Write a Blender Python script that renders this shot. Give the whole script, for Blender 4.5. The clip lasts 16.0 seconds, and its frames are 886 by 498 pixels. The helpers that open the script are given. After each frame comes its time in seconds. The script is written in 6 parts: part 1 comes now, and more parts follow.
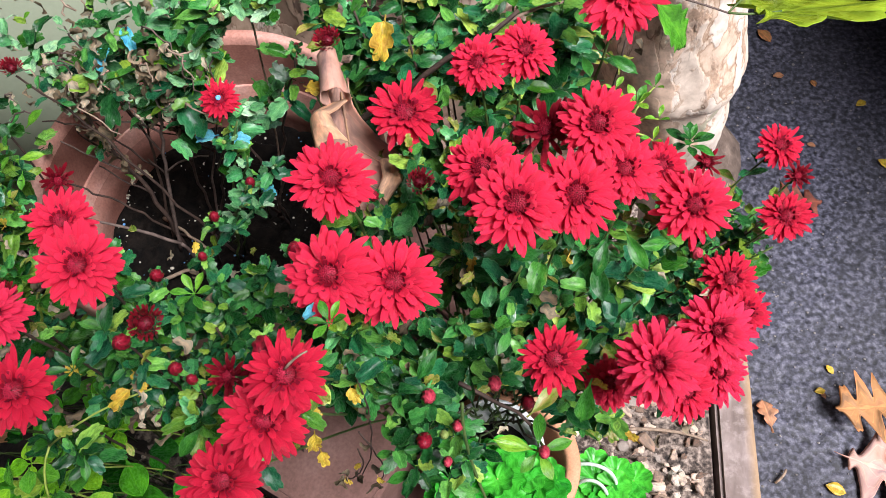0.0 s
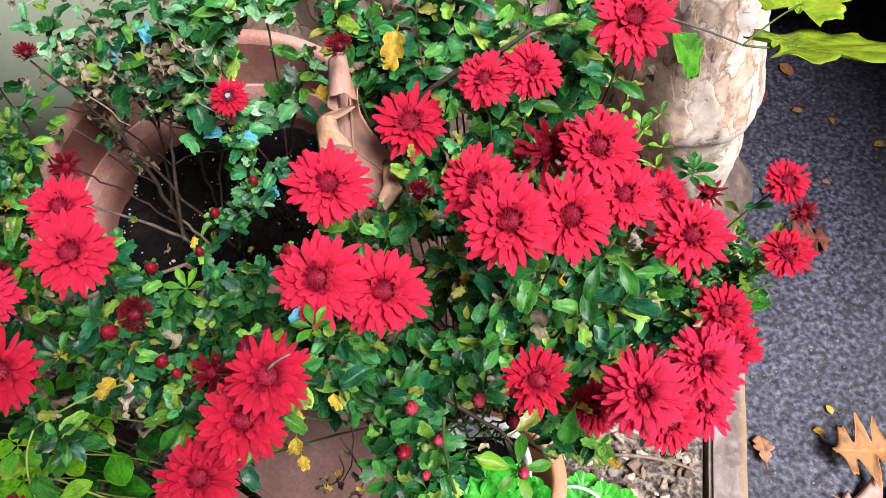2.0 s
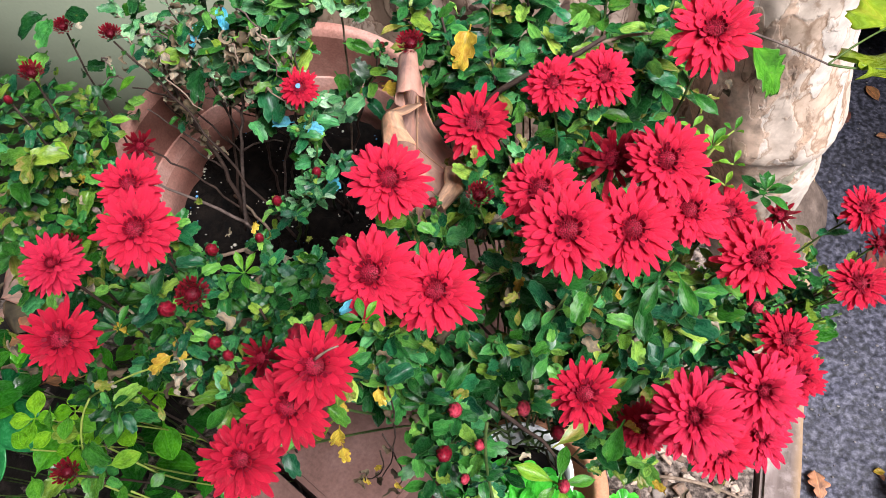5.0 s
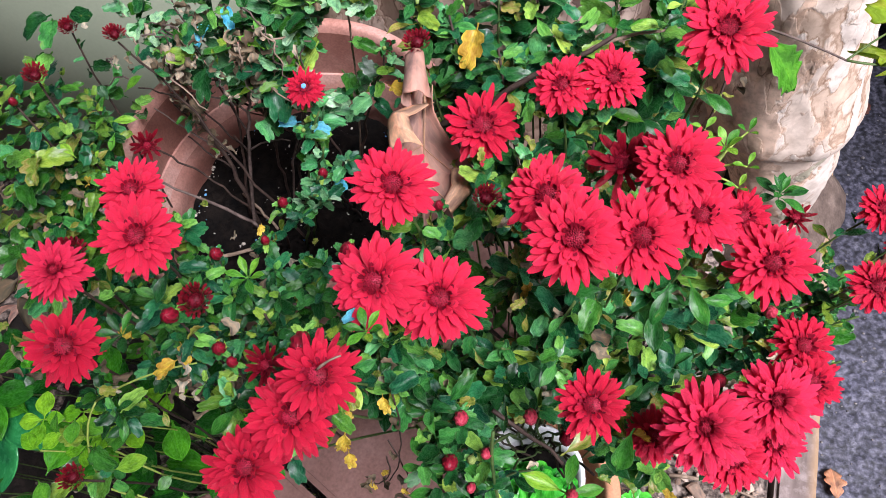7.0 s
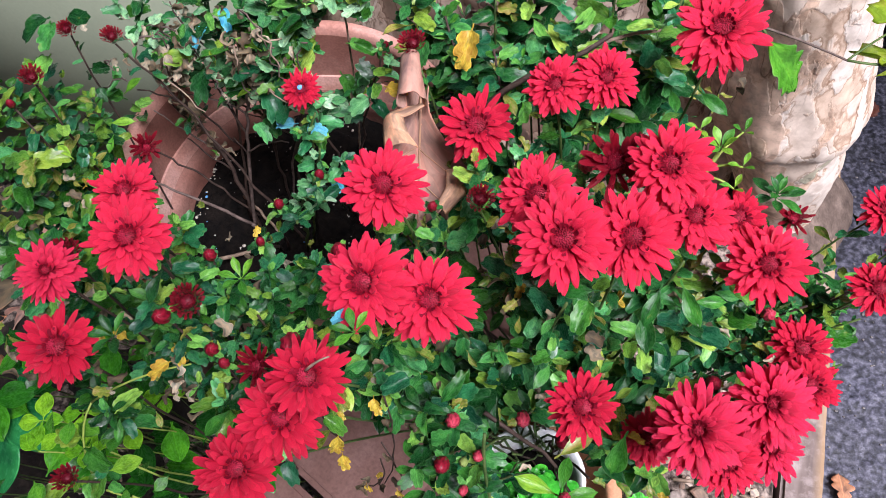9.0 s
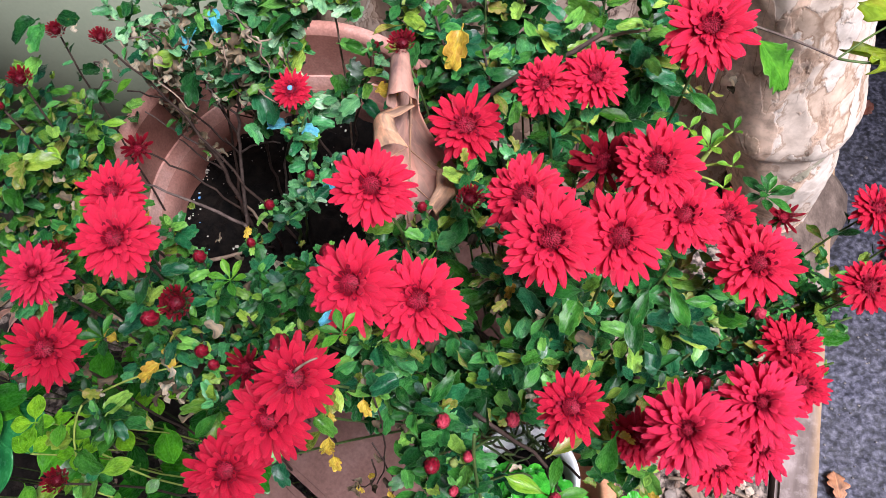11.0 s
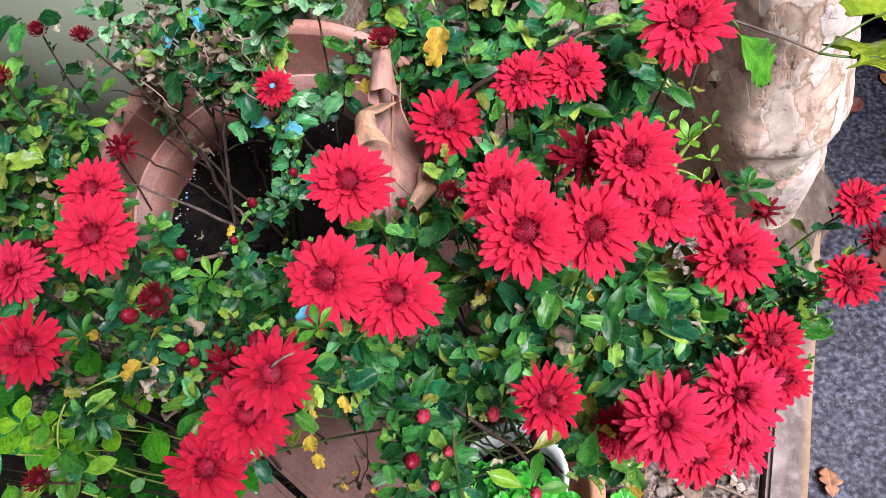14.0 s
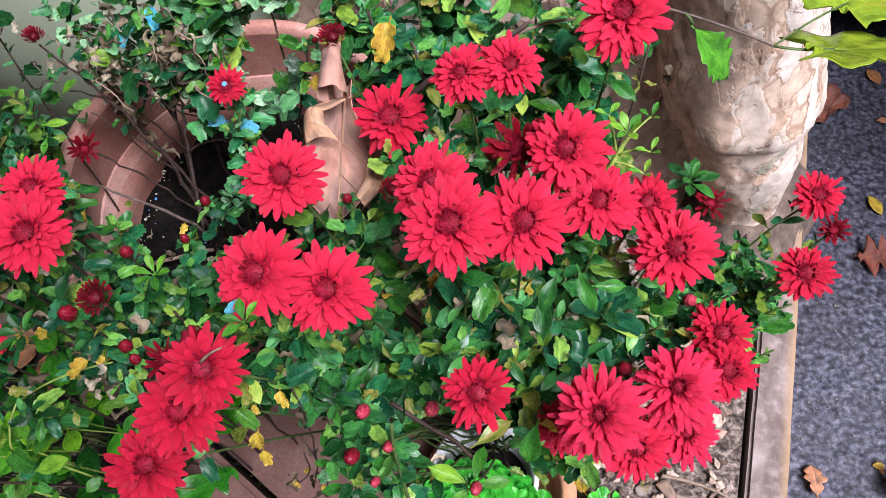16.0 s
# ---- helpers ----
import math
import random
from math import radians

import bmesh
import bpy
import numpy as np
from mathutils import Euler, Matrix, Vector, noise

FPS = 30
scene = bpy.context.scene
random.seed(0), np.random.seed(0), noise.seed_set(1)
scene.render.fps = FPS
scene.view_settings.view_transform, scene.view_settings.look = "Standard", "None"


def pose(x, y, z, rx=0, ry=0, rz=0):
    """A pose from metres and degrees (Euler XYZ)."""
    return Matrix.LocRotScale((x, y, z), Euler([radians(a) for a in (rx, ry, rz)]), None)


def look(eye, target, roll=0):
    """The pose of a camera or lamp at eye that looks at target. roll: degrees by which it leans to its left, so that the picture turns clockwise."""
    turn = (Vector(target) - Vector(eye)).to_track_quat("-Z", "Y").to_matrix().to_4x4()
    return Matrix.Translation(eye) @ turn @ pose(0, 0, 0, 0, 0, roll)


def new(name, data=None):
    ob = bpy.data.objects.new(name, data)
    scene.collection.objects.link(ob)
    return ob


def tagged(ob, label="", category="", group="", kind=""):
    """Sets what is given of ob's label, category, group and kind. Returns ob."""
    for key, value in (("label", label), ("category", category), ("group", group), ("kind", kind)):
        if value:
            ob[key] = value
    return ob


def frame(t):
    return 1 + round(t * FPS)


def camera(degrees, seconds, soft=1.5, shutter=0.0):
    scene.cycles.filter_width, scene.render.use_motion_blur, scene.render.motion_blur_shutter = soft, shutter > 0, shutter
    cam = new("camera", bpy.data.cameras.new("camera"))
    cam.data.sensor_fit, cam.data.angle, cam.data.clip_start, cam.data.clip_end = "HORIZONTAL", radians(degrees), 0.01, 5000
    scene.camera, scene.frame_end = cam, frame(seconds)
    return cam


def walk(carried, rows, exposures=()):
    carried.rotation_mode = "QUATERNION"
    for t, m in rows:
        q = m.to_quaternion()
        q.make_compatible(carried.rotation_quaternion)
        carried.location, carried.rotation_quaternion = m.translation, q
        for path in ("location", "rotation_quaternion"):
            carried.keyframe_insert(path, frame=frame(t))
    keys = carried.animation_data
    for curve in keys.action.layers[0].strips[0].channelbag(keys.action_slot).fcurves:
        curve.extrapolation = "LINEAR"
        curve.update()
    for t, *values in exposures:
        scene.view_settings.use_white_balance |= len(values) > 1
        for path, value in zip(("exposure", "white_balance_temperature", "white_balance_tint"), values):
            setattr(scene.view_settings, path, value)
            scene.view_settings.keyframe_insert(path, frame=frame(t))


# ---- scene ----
cam = camera(61.7, 16.0, soft=0.75)
PATH = [
    (0, (0.03, 0.029, 1.057), (-0.111, 1.02, -0.675), -6.7),
    (0.5, (0.028, 0.028, 1.058), (-0.118, 1.026, -0.67), -4.6),
    (1, (0.032, 0.03, 1.057), (-0.119, 1.036, -0.665), -3.8),
    (1.5, (0.032, 0.03, 1.059), (-0.125, 1.039, -0.66), -3.7),
    (2, (0.04, 0.031, 1.057), (-0.132, 1.044, -0.659), -4.0),
    (2.5, (0.038, 0.03, 1.057), (-0.162, 1.043, -0.656), -4.6),
    (3, (0.04, 0.029, 1.058), (-0.201, 1.036, -0.653), -5.1),
    (3.5, (0.042, 0.028, 1.057), (-0.227, 1.032, -0.652), -5.3),
    (4, (0.041, 0.029, 1.057), (-0.245, 1.03, -0.65), -5.6),
    (4.5, (0.041, 0.03, 1.055), (-0.263, 1.027, -0.652), -6.2),
    (5, (0.041, 0.033, 1.054), (-0.286, 1.025, -0.652), -7.1),
    (5.2, (0.039, 0.036, 1.054), (-0.296, 1.019, -0.656), -7.5),
    (7.3, (0.046, 0.045, 1.05), (-0.319, 1.006, -0.665), -9.3),
    (7.5, (0.048, 0.043, 1.049), (-0.321, 1.008, -0.663), -9.3),
    (8, (0.051, 0.044, 1.048), (-0.325, 1.009, -0.663), -9.7),
    (8.5, (0.054, 0.045, 1.049), (-0.331, 1.009, -0.66), -10.0),
    (9, (0.053, 0.047, 1.048), (-0.336, 1.011, -0.661), -10.3),
    (11.5, (0.058, 0.049, 1.047), (-0.324, 1.012, -0.663), -10.3),
    (12, (0.058, 0.049, 1.046), (-0.323, 1.013, -0.665), -10.3),
    (12.5, (0.061, 0.05, 1.045), (-0.316, 1.013, -0.666), -10.3),
    (13, (0.064, 0.049, 1.044), (-0.311, 1.012, -0.668), -10.3),
    (13.5, (0.066, 0.047, 1.044), (-0.309, 1.012, -0.667), -10.3),
    (14, (0.068, 0.048, 1.045), (-0.309, 1.016, -0.664), -10.4),
    (14.5, (0.072, 0.049, 1.045), (-0.307, 1.018, -0.662), -10.6),
    (15, (0.082, 0.049, 1.042), (-0.3, 1.019, -0.664), -10.9),
    (15.5, (0.093, 0.05, 1.041), (-0.295, 1.02, -0.664), -11.2),
    (16, (0.104, 0.052, 1.038), (-0.284, 1.025, -0.665), -11.3),
]
walk(cam, [(t, look(eye, target, roll)) for t, eye, target, roll in PATH], exposures=[(0.0, 1.15, 6300, 12), (5.2, 1.12, 6330, 12), (7.3, 1.07, 6080, 18), (14.0, 1.05, 6080, 18), (16.0, 1.02, 6000, 17)])

# ---- world, sun, exposure ----
world = bpy.data.worlds.new("overcast_sky")
scene.world = world
world.use_nodes = True
wn = world.node_tree
sky = wn.nodes.new("ShaderNodeTexSky")
sky.sky_type = "NISHITA"
sky.sun_disc = False
sky.sun_elevation = radians(59)
sky.sun_rotation = radians(126)
sky.air_density, sky.dust_density, sky.ozone_density = 1.0, 4.0, 1.0
bg = wn.nodes["Background"]
bg.inputs["Strength"].default_value = 0.022
wn.links.new(sky.outputs[0], bg.inputs["Color"])
lamp = bpy.data.lights.new("sun", "SUN")
lamp.energy, lamp.angle, lamp.color = 4.2, radians(30), (1.0, 0.965, 0.975)
sun = new("sun", lamp)
sun.matrix_world = look((1.42, -0.66, 3.2), (0.1, 0.3, 0.5))


# ---- materials ----
def material(name, rough=0.6, metal=0.0, spec=0.4):
    m = bpy.data.materials.new(name)
    m.use_nodes = True
    nt = m.node_tree
    b = nt.nodes["Principled BSDF"]
    b.inputs["Roughness"].default_value = rough
    b.inputs["Metallic"].default_value = metal
    b.inputs["Specular IOR Level"].default_value = spec
    return m, nt, b


def node(nt, kind, **values):
    n = nt.nodes.new(kind)
    for k, v in values.items():
        n.inputs[k].default_value = v
    return n


def ramp(nt, source, stops):
    r = nt.nodes.new("ShaderNodeValToRGB")
    el = r.color_ramp.elements
    while len(el) < len(stops):
        el.new(0.5)
    for e, (p, c) in zip(el, stops):
        e.position, e.color = p, (*c, 1)
    nt.links.new(source, r.inputs[0])
    return r.outputs[0]


def tex(nt, scale, detail=4.0, rough=0.55, kind="noise", coords=None):
    t = nt.nodes.new("ShaderNodeTexNoise" if kind == "noise" else "ShaderNodeTexVoronoi")
    t.inputs["Scale"].default_value = scale
    t.inputs["Detail"].default_value = detail
    t.inputs["Roughness"].default_value = rough
    c = nt.nodes.new("ShaderNodeTexCoord") if coords is None else coords
    nt.links.new(c.outputs["Object"], t.inputs["Vector"])
    return t


def mix(nt, fac, a, b, mode="MIX"):
    m = nt.nodes.new("ShaderNodeMix")
    m.data_type, m.blend_type = "RGBA", mode
    for sock, v in ((m.inputs["Factor"], fac), (m.inputs["A"], a), (m.inputs["B"], b)):
        if isinstance(v, (int, float)):
            sock.default_value = v
        elif isinstance(v, tuple):
            sock.default_value = (*v, 1)
        else:
            nt.links.new(v, sock)
    return m.outputs["Result"]


def math_node(nt, op, a, b=0.0):
    m = nt.nodes.new("ShaderNodeMath")
    m.operation = op
    for sock, v in ((m.inputs[0], a), (m.inputs[1], b)):
        if isinstance(v, (int, float)):
            sock.default_value = v
        else:
            nt.links.new(v, sock)
    return m.outputs[0]


def bump(nt, b, height, strength=0.3, dist=0.002):
    n = node(nt, "ShaderNodeBump", Strength=strength, Distance=dist)
    nt.links.new(height, n.inputs["Height"])
    nt.links.new(n.outputs[0], b.inputs["Normal"])


def thin(m, nt, b, colour, amount):
    """Lets light pass through a leaf or a petal."""
    tr = nt.nodes.new("ShaderNodeBsdfTranslucent")
    ms = nt.nodes.new("ShaderNodeMixShader")
    ms.inputs[0].default_value = amount
    nt.links.new(colour, tr.inputs[0])
    nt.links.new(b.outputs[0], ms.inputs[1])
    nt.links.new(tr.outputs[0], ms.inputs[2])
    nt.links.new(ms.outputs[0], nt.nodes["Material Output"].inputs[0])


def chance(nt):
    """A random number of each leaf, whether an object or an island of one."""
    o, g = nt.nodes.new("ShaderNodeObjectInfo"), nt.nodes.new("ShaderNodeNewGeometry")
    return math_node(nt, "FRACT", math_node(nt, "ADD", o.outputs["Random"], g.outputs["Random Per Island"]))


def leaf_material(name, stops, rough=0.25, vein=0.22, blotch=(0.26, 0.24, 0.06), blotches=0.66, through_light=0.06, edge=0.5, rim=None):
    m, nt, b = material(name, rough, spec=0.30)
    base = ramp(nt, chance(nt), stops)
    uv = nt.nodes.new("ShaderNodeUVMap")
    uv.uv_map = "UVMap"
    sep = nt.nodes.new("ShaderNodeSeparateXYZ")
    nt.links.new(uv.outputs[0], sep.inputs[0])
    across = math_node(nt, "ABSOLUTE", sep.outputs[0])
    rib = math_node(nt, "LESS_THAN", across, 0.055)
    slant = math_node(nt, "SUBTRACT", math_node(nt, "MULTIPLY", sep.outputs[1], 7.0), math_node(nt, "MULTIPLY", across, 2.6))
    side = math_node(nt, "LESS_THAN", math_node(nt, "FRACT", slant), 0.11)
    lines = math_node(nt, "MAXIMUM", rib, math_node(nt, "MULTIPLY", side, 0.55))
    light = mix(nt, 1.0, base, (2.3, 1.8, 1.7), "MULTIPLY")
    veined = mix(nt, math_node(nt, "MULTIPLY", lines, vein), base, light)
    own = nt.nodes.new("ShaderNodeCombineXYZ")
    nt.links.new(math_node(nt, "MULTIPLY", sep.outputs[0], 0.5), own.inputs[0])
    nt.links.new(sep.outputs[1], own.inputs[1])
    nt.links.new(math_node(nt, "MULTIPLY", chance(nt), 60.0), own.inputs[2])
    n1 = nt.nodes.new("ShaderNodeTexNoise")
    n1.inputs["Scale"].default_value, n1.inputs["Detail"].default_value = 3.2, 4
    nt.links.new(own.outputs[0], n1.inputs["Vector"])
    margin = math_node(nt, "GREATER_THAN", across, 0.93)
    veined = mix(nt, math_node(nt, "MULTIPLY", margin, edge if rim is None else 0.13), veined, light if rim is None else rim)
    tone = ramp(nt, n1.outputs[0], [(0.34, (0.54, 0.57, 0.64)), (0.50, (1.08, 1.12, 1.06)), (0.64, (1.55, 1.36, 1.25))])
    veined = mix(nt, 0.85, veined, tone, "MULTIPLY")
    spots = ramp(nt, n1.outputs[0], [(blotches, (0, 0, 0)), (blotches + 0.12, (1, 1, 1))])
    col = mix(nt, math_node(nt, "MULTIPLY", spots, 0.55), veined, blotch)
    n2 = nt.nodes.new("ShaderNodeTexNoise")
    n2.inputs["Scale"].default_value, n2.inputs["Detail"].default_value = 14, 3
    nt.links.new(own.outputs[0], n2.inputs["Vector"])
    col = mix(nt, 0.35, col, ramp(nt, n2.outputs[0], [(0.3, (0.55, 0.55, 0.55)), (0.7, (1.35, 1.35, 1.35))]), "MULTIPLY")
    nt.links.new(col, b.inputs["Base Color"])
    rr = ramp(nt, n2.outputs[0], [(0.40, (rough - 0.11,) * 3), (0.62, (rough + 0.18,) * 3)])
    nt.links.new(rr, b.inputs["Roughness"])
    hgt = math_node(nt, "SUBTRACT", math_node(nt, "MULTIPLY", n2.outputs[0], 0.35), math_node(nt, "MULTIPLY", lines, 0.8))
    bump(nt, b, hgt, 0.50, 0.0014)
    thin(m, nt, b, col, through_light)
    return m


RIM = (0.30, 0.48, 0.24)
LEAF = leaf_material("mum_leaf", [(0.0, (0.005, 0.036, 0.008)), (0.45, (0.014, 0.092, 0.022)), (0.72, (0.044, 0.205, 0.042)), (0.92, (0.13, 0.34, 0.055)), (1.0, (0.27, 0.40, 0.060))], rim=RIM)
LEAF_BLUE = leaf_material("blue_green_mum_leaf", [(0.0, (0.008, 0.060, 0.028)), (0.60, (0.018, 0.135, 0.048)), (1.0, (0.09, 0.34, 0.11))], edge=0.7, rim=RIM)
LEAF_FROST = leaf_material("greyed_mum_leaf", [(0.0, (0.045, 0.18, 0.065)), (0.5, (0.12, 0.33, 0.135)), (1.0, (0.30, 0.48, 0.30))], edge=0.7, rim=(0.42, 0.52, 0.40))
LEAF_DEEP = leaf_material("deep_green_spoon_leaf", [(0.0, (0.007, 0.046, 0.010)), (0.6, (0.016, 0.10, 0.016)), (1.0, (0.04, 0.18, 0.022))], vein=0.2, rim=RIM)
LEAF_YOUNG = leaf_material("young_leaf", [(0.0, (0.03, 0.14, 0.015)), (0.5, (0.07, 0.25, 0.02)), (1.0, (0.20, 0.38, 0.03))], through_light=0.14, rim=RIM)
LEAF_LOBED = leaf_material("lobed_mum_leaf", [(0.0, (0.012, 0.070, 0.005)), (0.5, (0.036, 0.15, 0.020)), (1.0, (0.18, 0.29, 0.032))], rim=RIM)
LEAF_YELLOW = leaf_material("yellowed_leaf", [(0.0, (0.36, 0.25, 0.030)), (1.0, (0.54, 0.40, 0.050))], blotch=(0.18, 0.09, 0.025), blotches=0.50)
LEAF_LIME = leaf_material("fading_leaf", [(0.0, (0.08, 0.17, 0.020)), (1.0, (0.21, 0.24, 0.035))], blotch=(0.28, 0.18, 0.08), blotches=0.48)
LEAF_PAINT = leaf_material("leaf_with_blue_paint", [(0.0, (0.05, 0.38, 0.58)), (1.0, (0.20, 0.50, 0.60))], blotch=(0.03, 0.16, 0.10), blotches=0.46, through_light=0.1)
LEAF_DEAD = leaf_material("withered_leaf", [(0.0, (0.055, 0.042, 0.026)), (0.5, (0.17, 0.135, 0.085)), (1.0, (0.40, 0.36, 0.27))], rough=0.7, blotch=(0.08, 0.06, 0.045), through_light=0.1)
LEAF_BRIGHT = leaf_material("undergrowth_leaf", [(0.0, (0.007, 0.055, 0.006)), (0.5, (0.022, 0.155, 0.010)), (1.0, (0.085, 0.35, 0.018))], vein=0.25, blotches=0.72, through_light=0.2)
LEAF_CLOVER = leaf_material("clover_leaf", [(0.0, (0.10, 0.32, 0.012)), (1.0, (0.20, 0.46, 0.02))], vein=0.2, blotches=0.75, through_light=0.15)
LEAF_GERANIUM = leaf_material("geranium_leaf", [(0.0, (0.02, 0.25, 0.02)), (1.0, (0.07, 0.47, 0.04))], vein=0.2, blotches=0.75, through_light=0.2)
LEAF_GLOSSY = leaf_material("glossy_leaf", [(0.0, (0.014, 0.16, 0.045)), (1.0, (0.026, 0.22, 0.065))], rough=0.2, blotches=0.8, through_light=0.1)
LEAF_PLANE = leaf_material("plane_tree_leaf", [(0.0, (0.26, 0.40, 0.03)), (1.0, (0.34, 0.44, 0.03))], blotch=(0.45, 0.36, 0.06), blotches=0.62, through_light=0.45)
LEAF_TAN = leaf_material("dry_plane_leaf", [(0.0, (0.34, 0.195, 0.155)), (0.5, (0.39, 0.230, 0.185)), (1.0, (0.43, 0.265, 0.215))], rough=0.55, vein=0.18, blotch=(0.24, 0.12, 0.09), blotches=0.56, through_light=0.15, edge=0.25)
LEAF_PALE = leaf_material("pale_dry_leaf", [(0.0, (0.47, 0.27, 0.165)), (1.0, (0.56, 0.34, 0.22))], rough=0.5, vein=0.12, blotch=(0.34, 0.18, 0.12), blotches=0.6, through_light=0.2, edge=0.2)
LEAF_OAK = leaf_material("fallen_oak_leaf", [(0.0, (0.28, 0.125, 0.045)), (0.5, (0.31, 0.15, 0.060)), (1.0, (0.32, 0.16, 0.10))], rough=0.6, vein=0.5, blotch=(0.30, 0.15, 0.07), blotches=0.55, through_light=0.08)
LEAF_OAK_PINK = leaf_material("pink_brown_oak_leaf", [(0.0, (0.40, 0.235, 0.20)), (1.0, (0.44, 0.27, 0.235))], rough=0.6, vein=0.4, blotch=(0.30, 0.14, 0.09), blotches=0.56, through_light=0.08)
LEAF_RUSSET = leaf_material("russet_leaf", [(0.0, (0.14, 0.04, 0.03)), (1.0, (0.24, 0.09, 0.05))], rough=0.6, through_light=0.05)


def petal_material(name, tip, heart):
    m, nt, b = material(name, 0.44, spec=0.30)
    uv = nt.nodes.new("ShaderNodeUVMap")
    uv.uv_map = "UVMap"
    sep = nt.nodes.new("ShaderNodeSeparateXYZ")
    nt.links.new(uv.outputs[0], sep.inputs[0])
    along = ramp(nt, sep.outputs[1], [(0.06, tuple(h * 0.7 for h in heart)), (0.24, heart), (0.50, tuple(h * 0.35 + t * 0.65 for h, t in zip(heart, tip))), (0.78, tip), (1.0, tuple(min(1, t * 1.05 + 0.012) for t in tip))])
    g = nt.nodes.new("ShaderNodeNewGeometry")
    own = ramp(nt, g.outputs["Random Per Island"], [(0, (0.92, 0.92, 0.92)), (1, (1.12, 1.12, 1.12))])
    col = mix(nt, 1.0, along, own, "MULTIPLY")
    w = nt.nodes.new("ShaderNodeTexWave")
    w.bands_direction = "X"
    w.inputs["Scale"].default_value = 1.1
    w.inputs["Distortion"].default_value = 1.5
    nt.links.new(uv.outputs[0], w.inputs[0])
    # Stripes that put the grooves' fold shading into the petal colour.
    col = mix(nt, 0.24, col, ramp(nt, w.outputs[1], [(0.2, (0.6, 0.6, 0.6)), (0.8, (1.2, 1.2, 1.2))]), "MULTIPLY")
    nt.links.new(col, b.inputs["Base Color"])
    bump(nt, b, w.outputs[1], 0.6, 0.0007)
    thin(m, nt, b, col, 0.30)
    return m


PETAL = petal_material("red_petal", (0.95, 0.036, 0.100), (0.52, 0.006, 0.030))
PETAL_PINK = petal_material("rose_petal", (0.96, 0.044, 0.125), (0.60, 0.013, 0.050))
# Deeper red: partly the fresher blooms' own, partly shade put into the colour.
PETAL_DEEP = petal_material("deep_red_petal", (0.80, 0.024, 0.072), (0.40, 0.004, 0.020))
PETAL_DARK = petal_material("crimson_petal", (0.32, 0.006, 0.022), (0.12, 0.002, 0.008))


def bud_material(name, tip, heart):
    """Furled petals: fold shade and silky edge highlights painted into the colour, tops paler."""
    m, nt, b = material(name, 0.40, spec=0.35)
    uv = nt.nodes.new("ShaderNodeUVMap")
    uv.uv_map = "UVMap"
    sep = nt.nodes.new("ShaderNodeSeparateXYZ")
    nt.links.new(uv.outputs[0], sep.inputs[0])
    n = tex(nt, 900, 3)
    col = ramp(nt, sep.outputs[1], [(0.05, heart), (0.45, tuple(h * 0.45 + t * 0.55 for h, t in zip(heart, tip))), (0.9, tip)])
    col = mix(nt, 0.4, col, ramp(nt, n.outputs[0], [(0.3, (0.6, 0.6, 0.6)), (0.7, (1.3, 1.3, 1.3))]), "MULTIPLY")
    nt.links.new(col, b.inputs["Base Color"])
    return m


BUD_ROSY = bud_material("rosy_bud", (0.50, 0.050, 0.085), (0.15, 0.006, 0.016))
BUD_CRIMSON = bud_material("crimson_bud", (0.25, 0.008, 0.024), (0.07, 0.002, 0.006))


def grainy(name, stops, scale, rough=0.7, fine=260, relief=0.4, dist=0.002, spec=0.3, speck=0.5):
    m, nt, b = material(name, rough, spec=spec)
    a = tex(nt, scale, 6, 0.6)
    c = tex(nt, fine, 3)
    col = ramp(nt, a.outputs[0], stops)
    col = mix(nt, speck, col, ramp(nt, c.outputs[0], [(0.3, (0.6, 0.6, 0.6)), (0.7, (1.25, 1.25, 1.25))]), "MULTIPLY")
    nt.links.new(col, b.inputs["Base Color"])
    h = math_node(nt, "ADD", a.outputs[0], math_node(nt, "MULTIPLY", c.outputs[0], 0.4))
    bump(nt, b, h, relief, dist)
    return m


def disc_material(name, k):
    m, nt, b = material(name, 0.5, spec=0.22)
    uv = nt.nodes.new("ShaderNodeUVMap")
    uv.uv_map = "UVMap"
    sep = nt.nodes.new("ShaderNodeSeparateXYZ")
    nt.links.new(uv.outputs[0], sep.inputs[0])
    ring = ramp(nt, sep.outputs[0], [(p, tuple(k * v for v in c)) for p, c in ((0.0, (0.62, 0.034, 0.090)), (0.40, (0.46, 0.016, 0.050)), (0.75, (0.24, 0.004, 0.018)), (1.0, (0.34, 0.008, 0.030)))])
    g = nt.nodes.new("ShaderNodeNewGeometry")
    own = ramp(nt, g.outputs["Random Per Island"], [(0.0, (0.55, 0.55, 0.55)), (0.8, (1.05, 1.05, 1.05)), (0.94, (1.2, 1.4, 1.3)), (1.0, (1.4, 3.0, 2.4))])
    nt.links.new(mix(nt, 1.0, ring, own, "MULTIPLY"), b.inputs["Base Color"])
    return m


DISC = disc_material("flower_centre", 0.74)
DISC_DARK = disc_material("bud_centre", 0.30)
BLUE_DAB = grainy("blue_paint", [(0.3, (0.06, 0.25, 0.75)), (0.7, (0.25, 0.60, 0.95))], 300, 0.35)
GREEN_BUD = grainy("green_bud", [(0.3, (0.16, 0.26, 0.05)), (0.7, (0.34, 0.40, 0.12))], 200, 0.5)
CALYX = grainy("calyx_green", [(0.3, (0.05, 0.14, 0.03)), (0.7, (0.12, 0.24, 0.05))], 200, 0.5)
STEM_GREEN = grainy("green_stem", [(0.3, (0.035, 0.075, 0.018)), (0.7, (0.10, 0.15, 0.04))], 120, 0.55)
STEM_BROWN = grainy("woody_stem", [(0.3, (0.022, 0.013, 0.011)), (0.7, (0.075, 0.048, 0.036))], 150, 0.75)
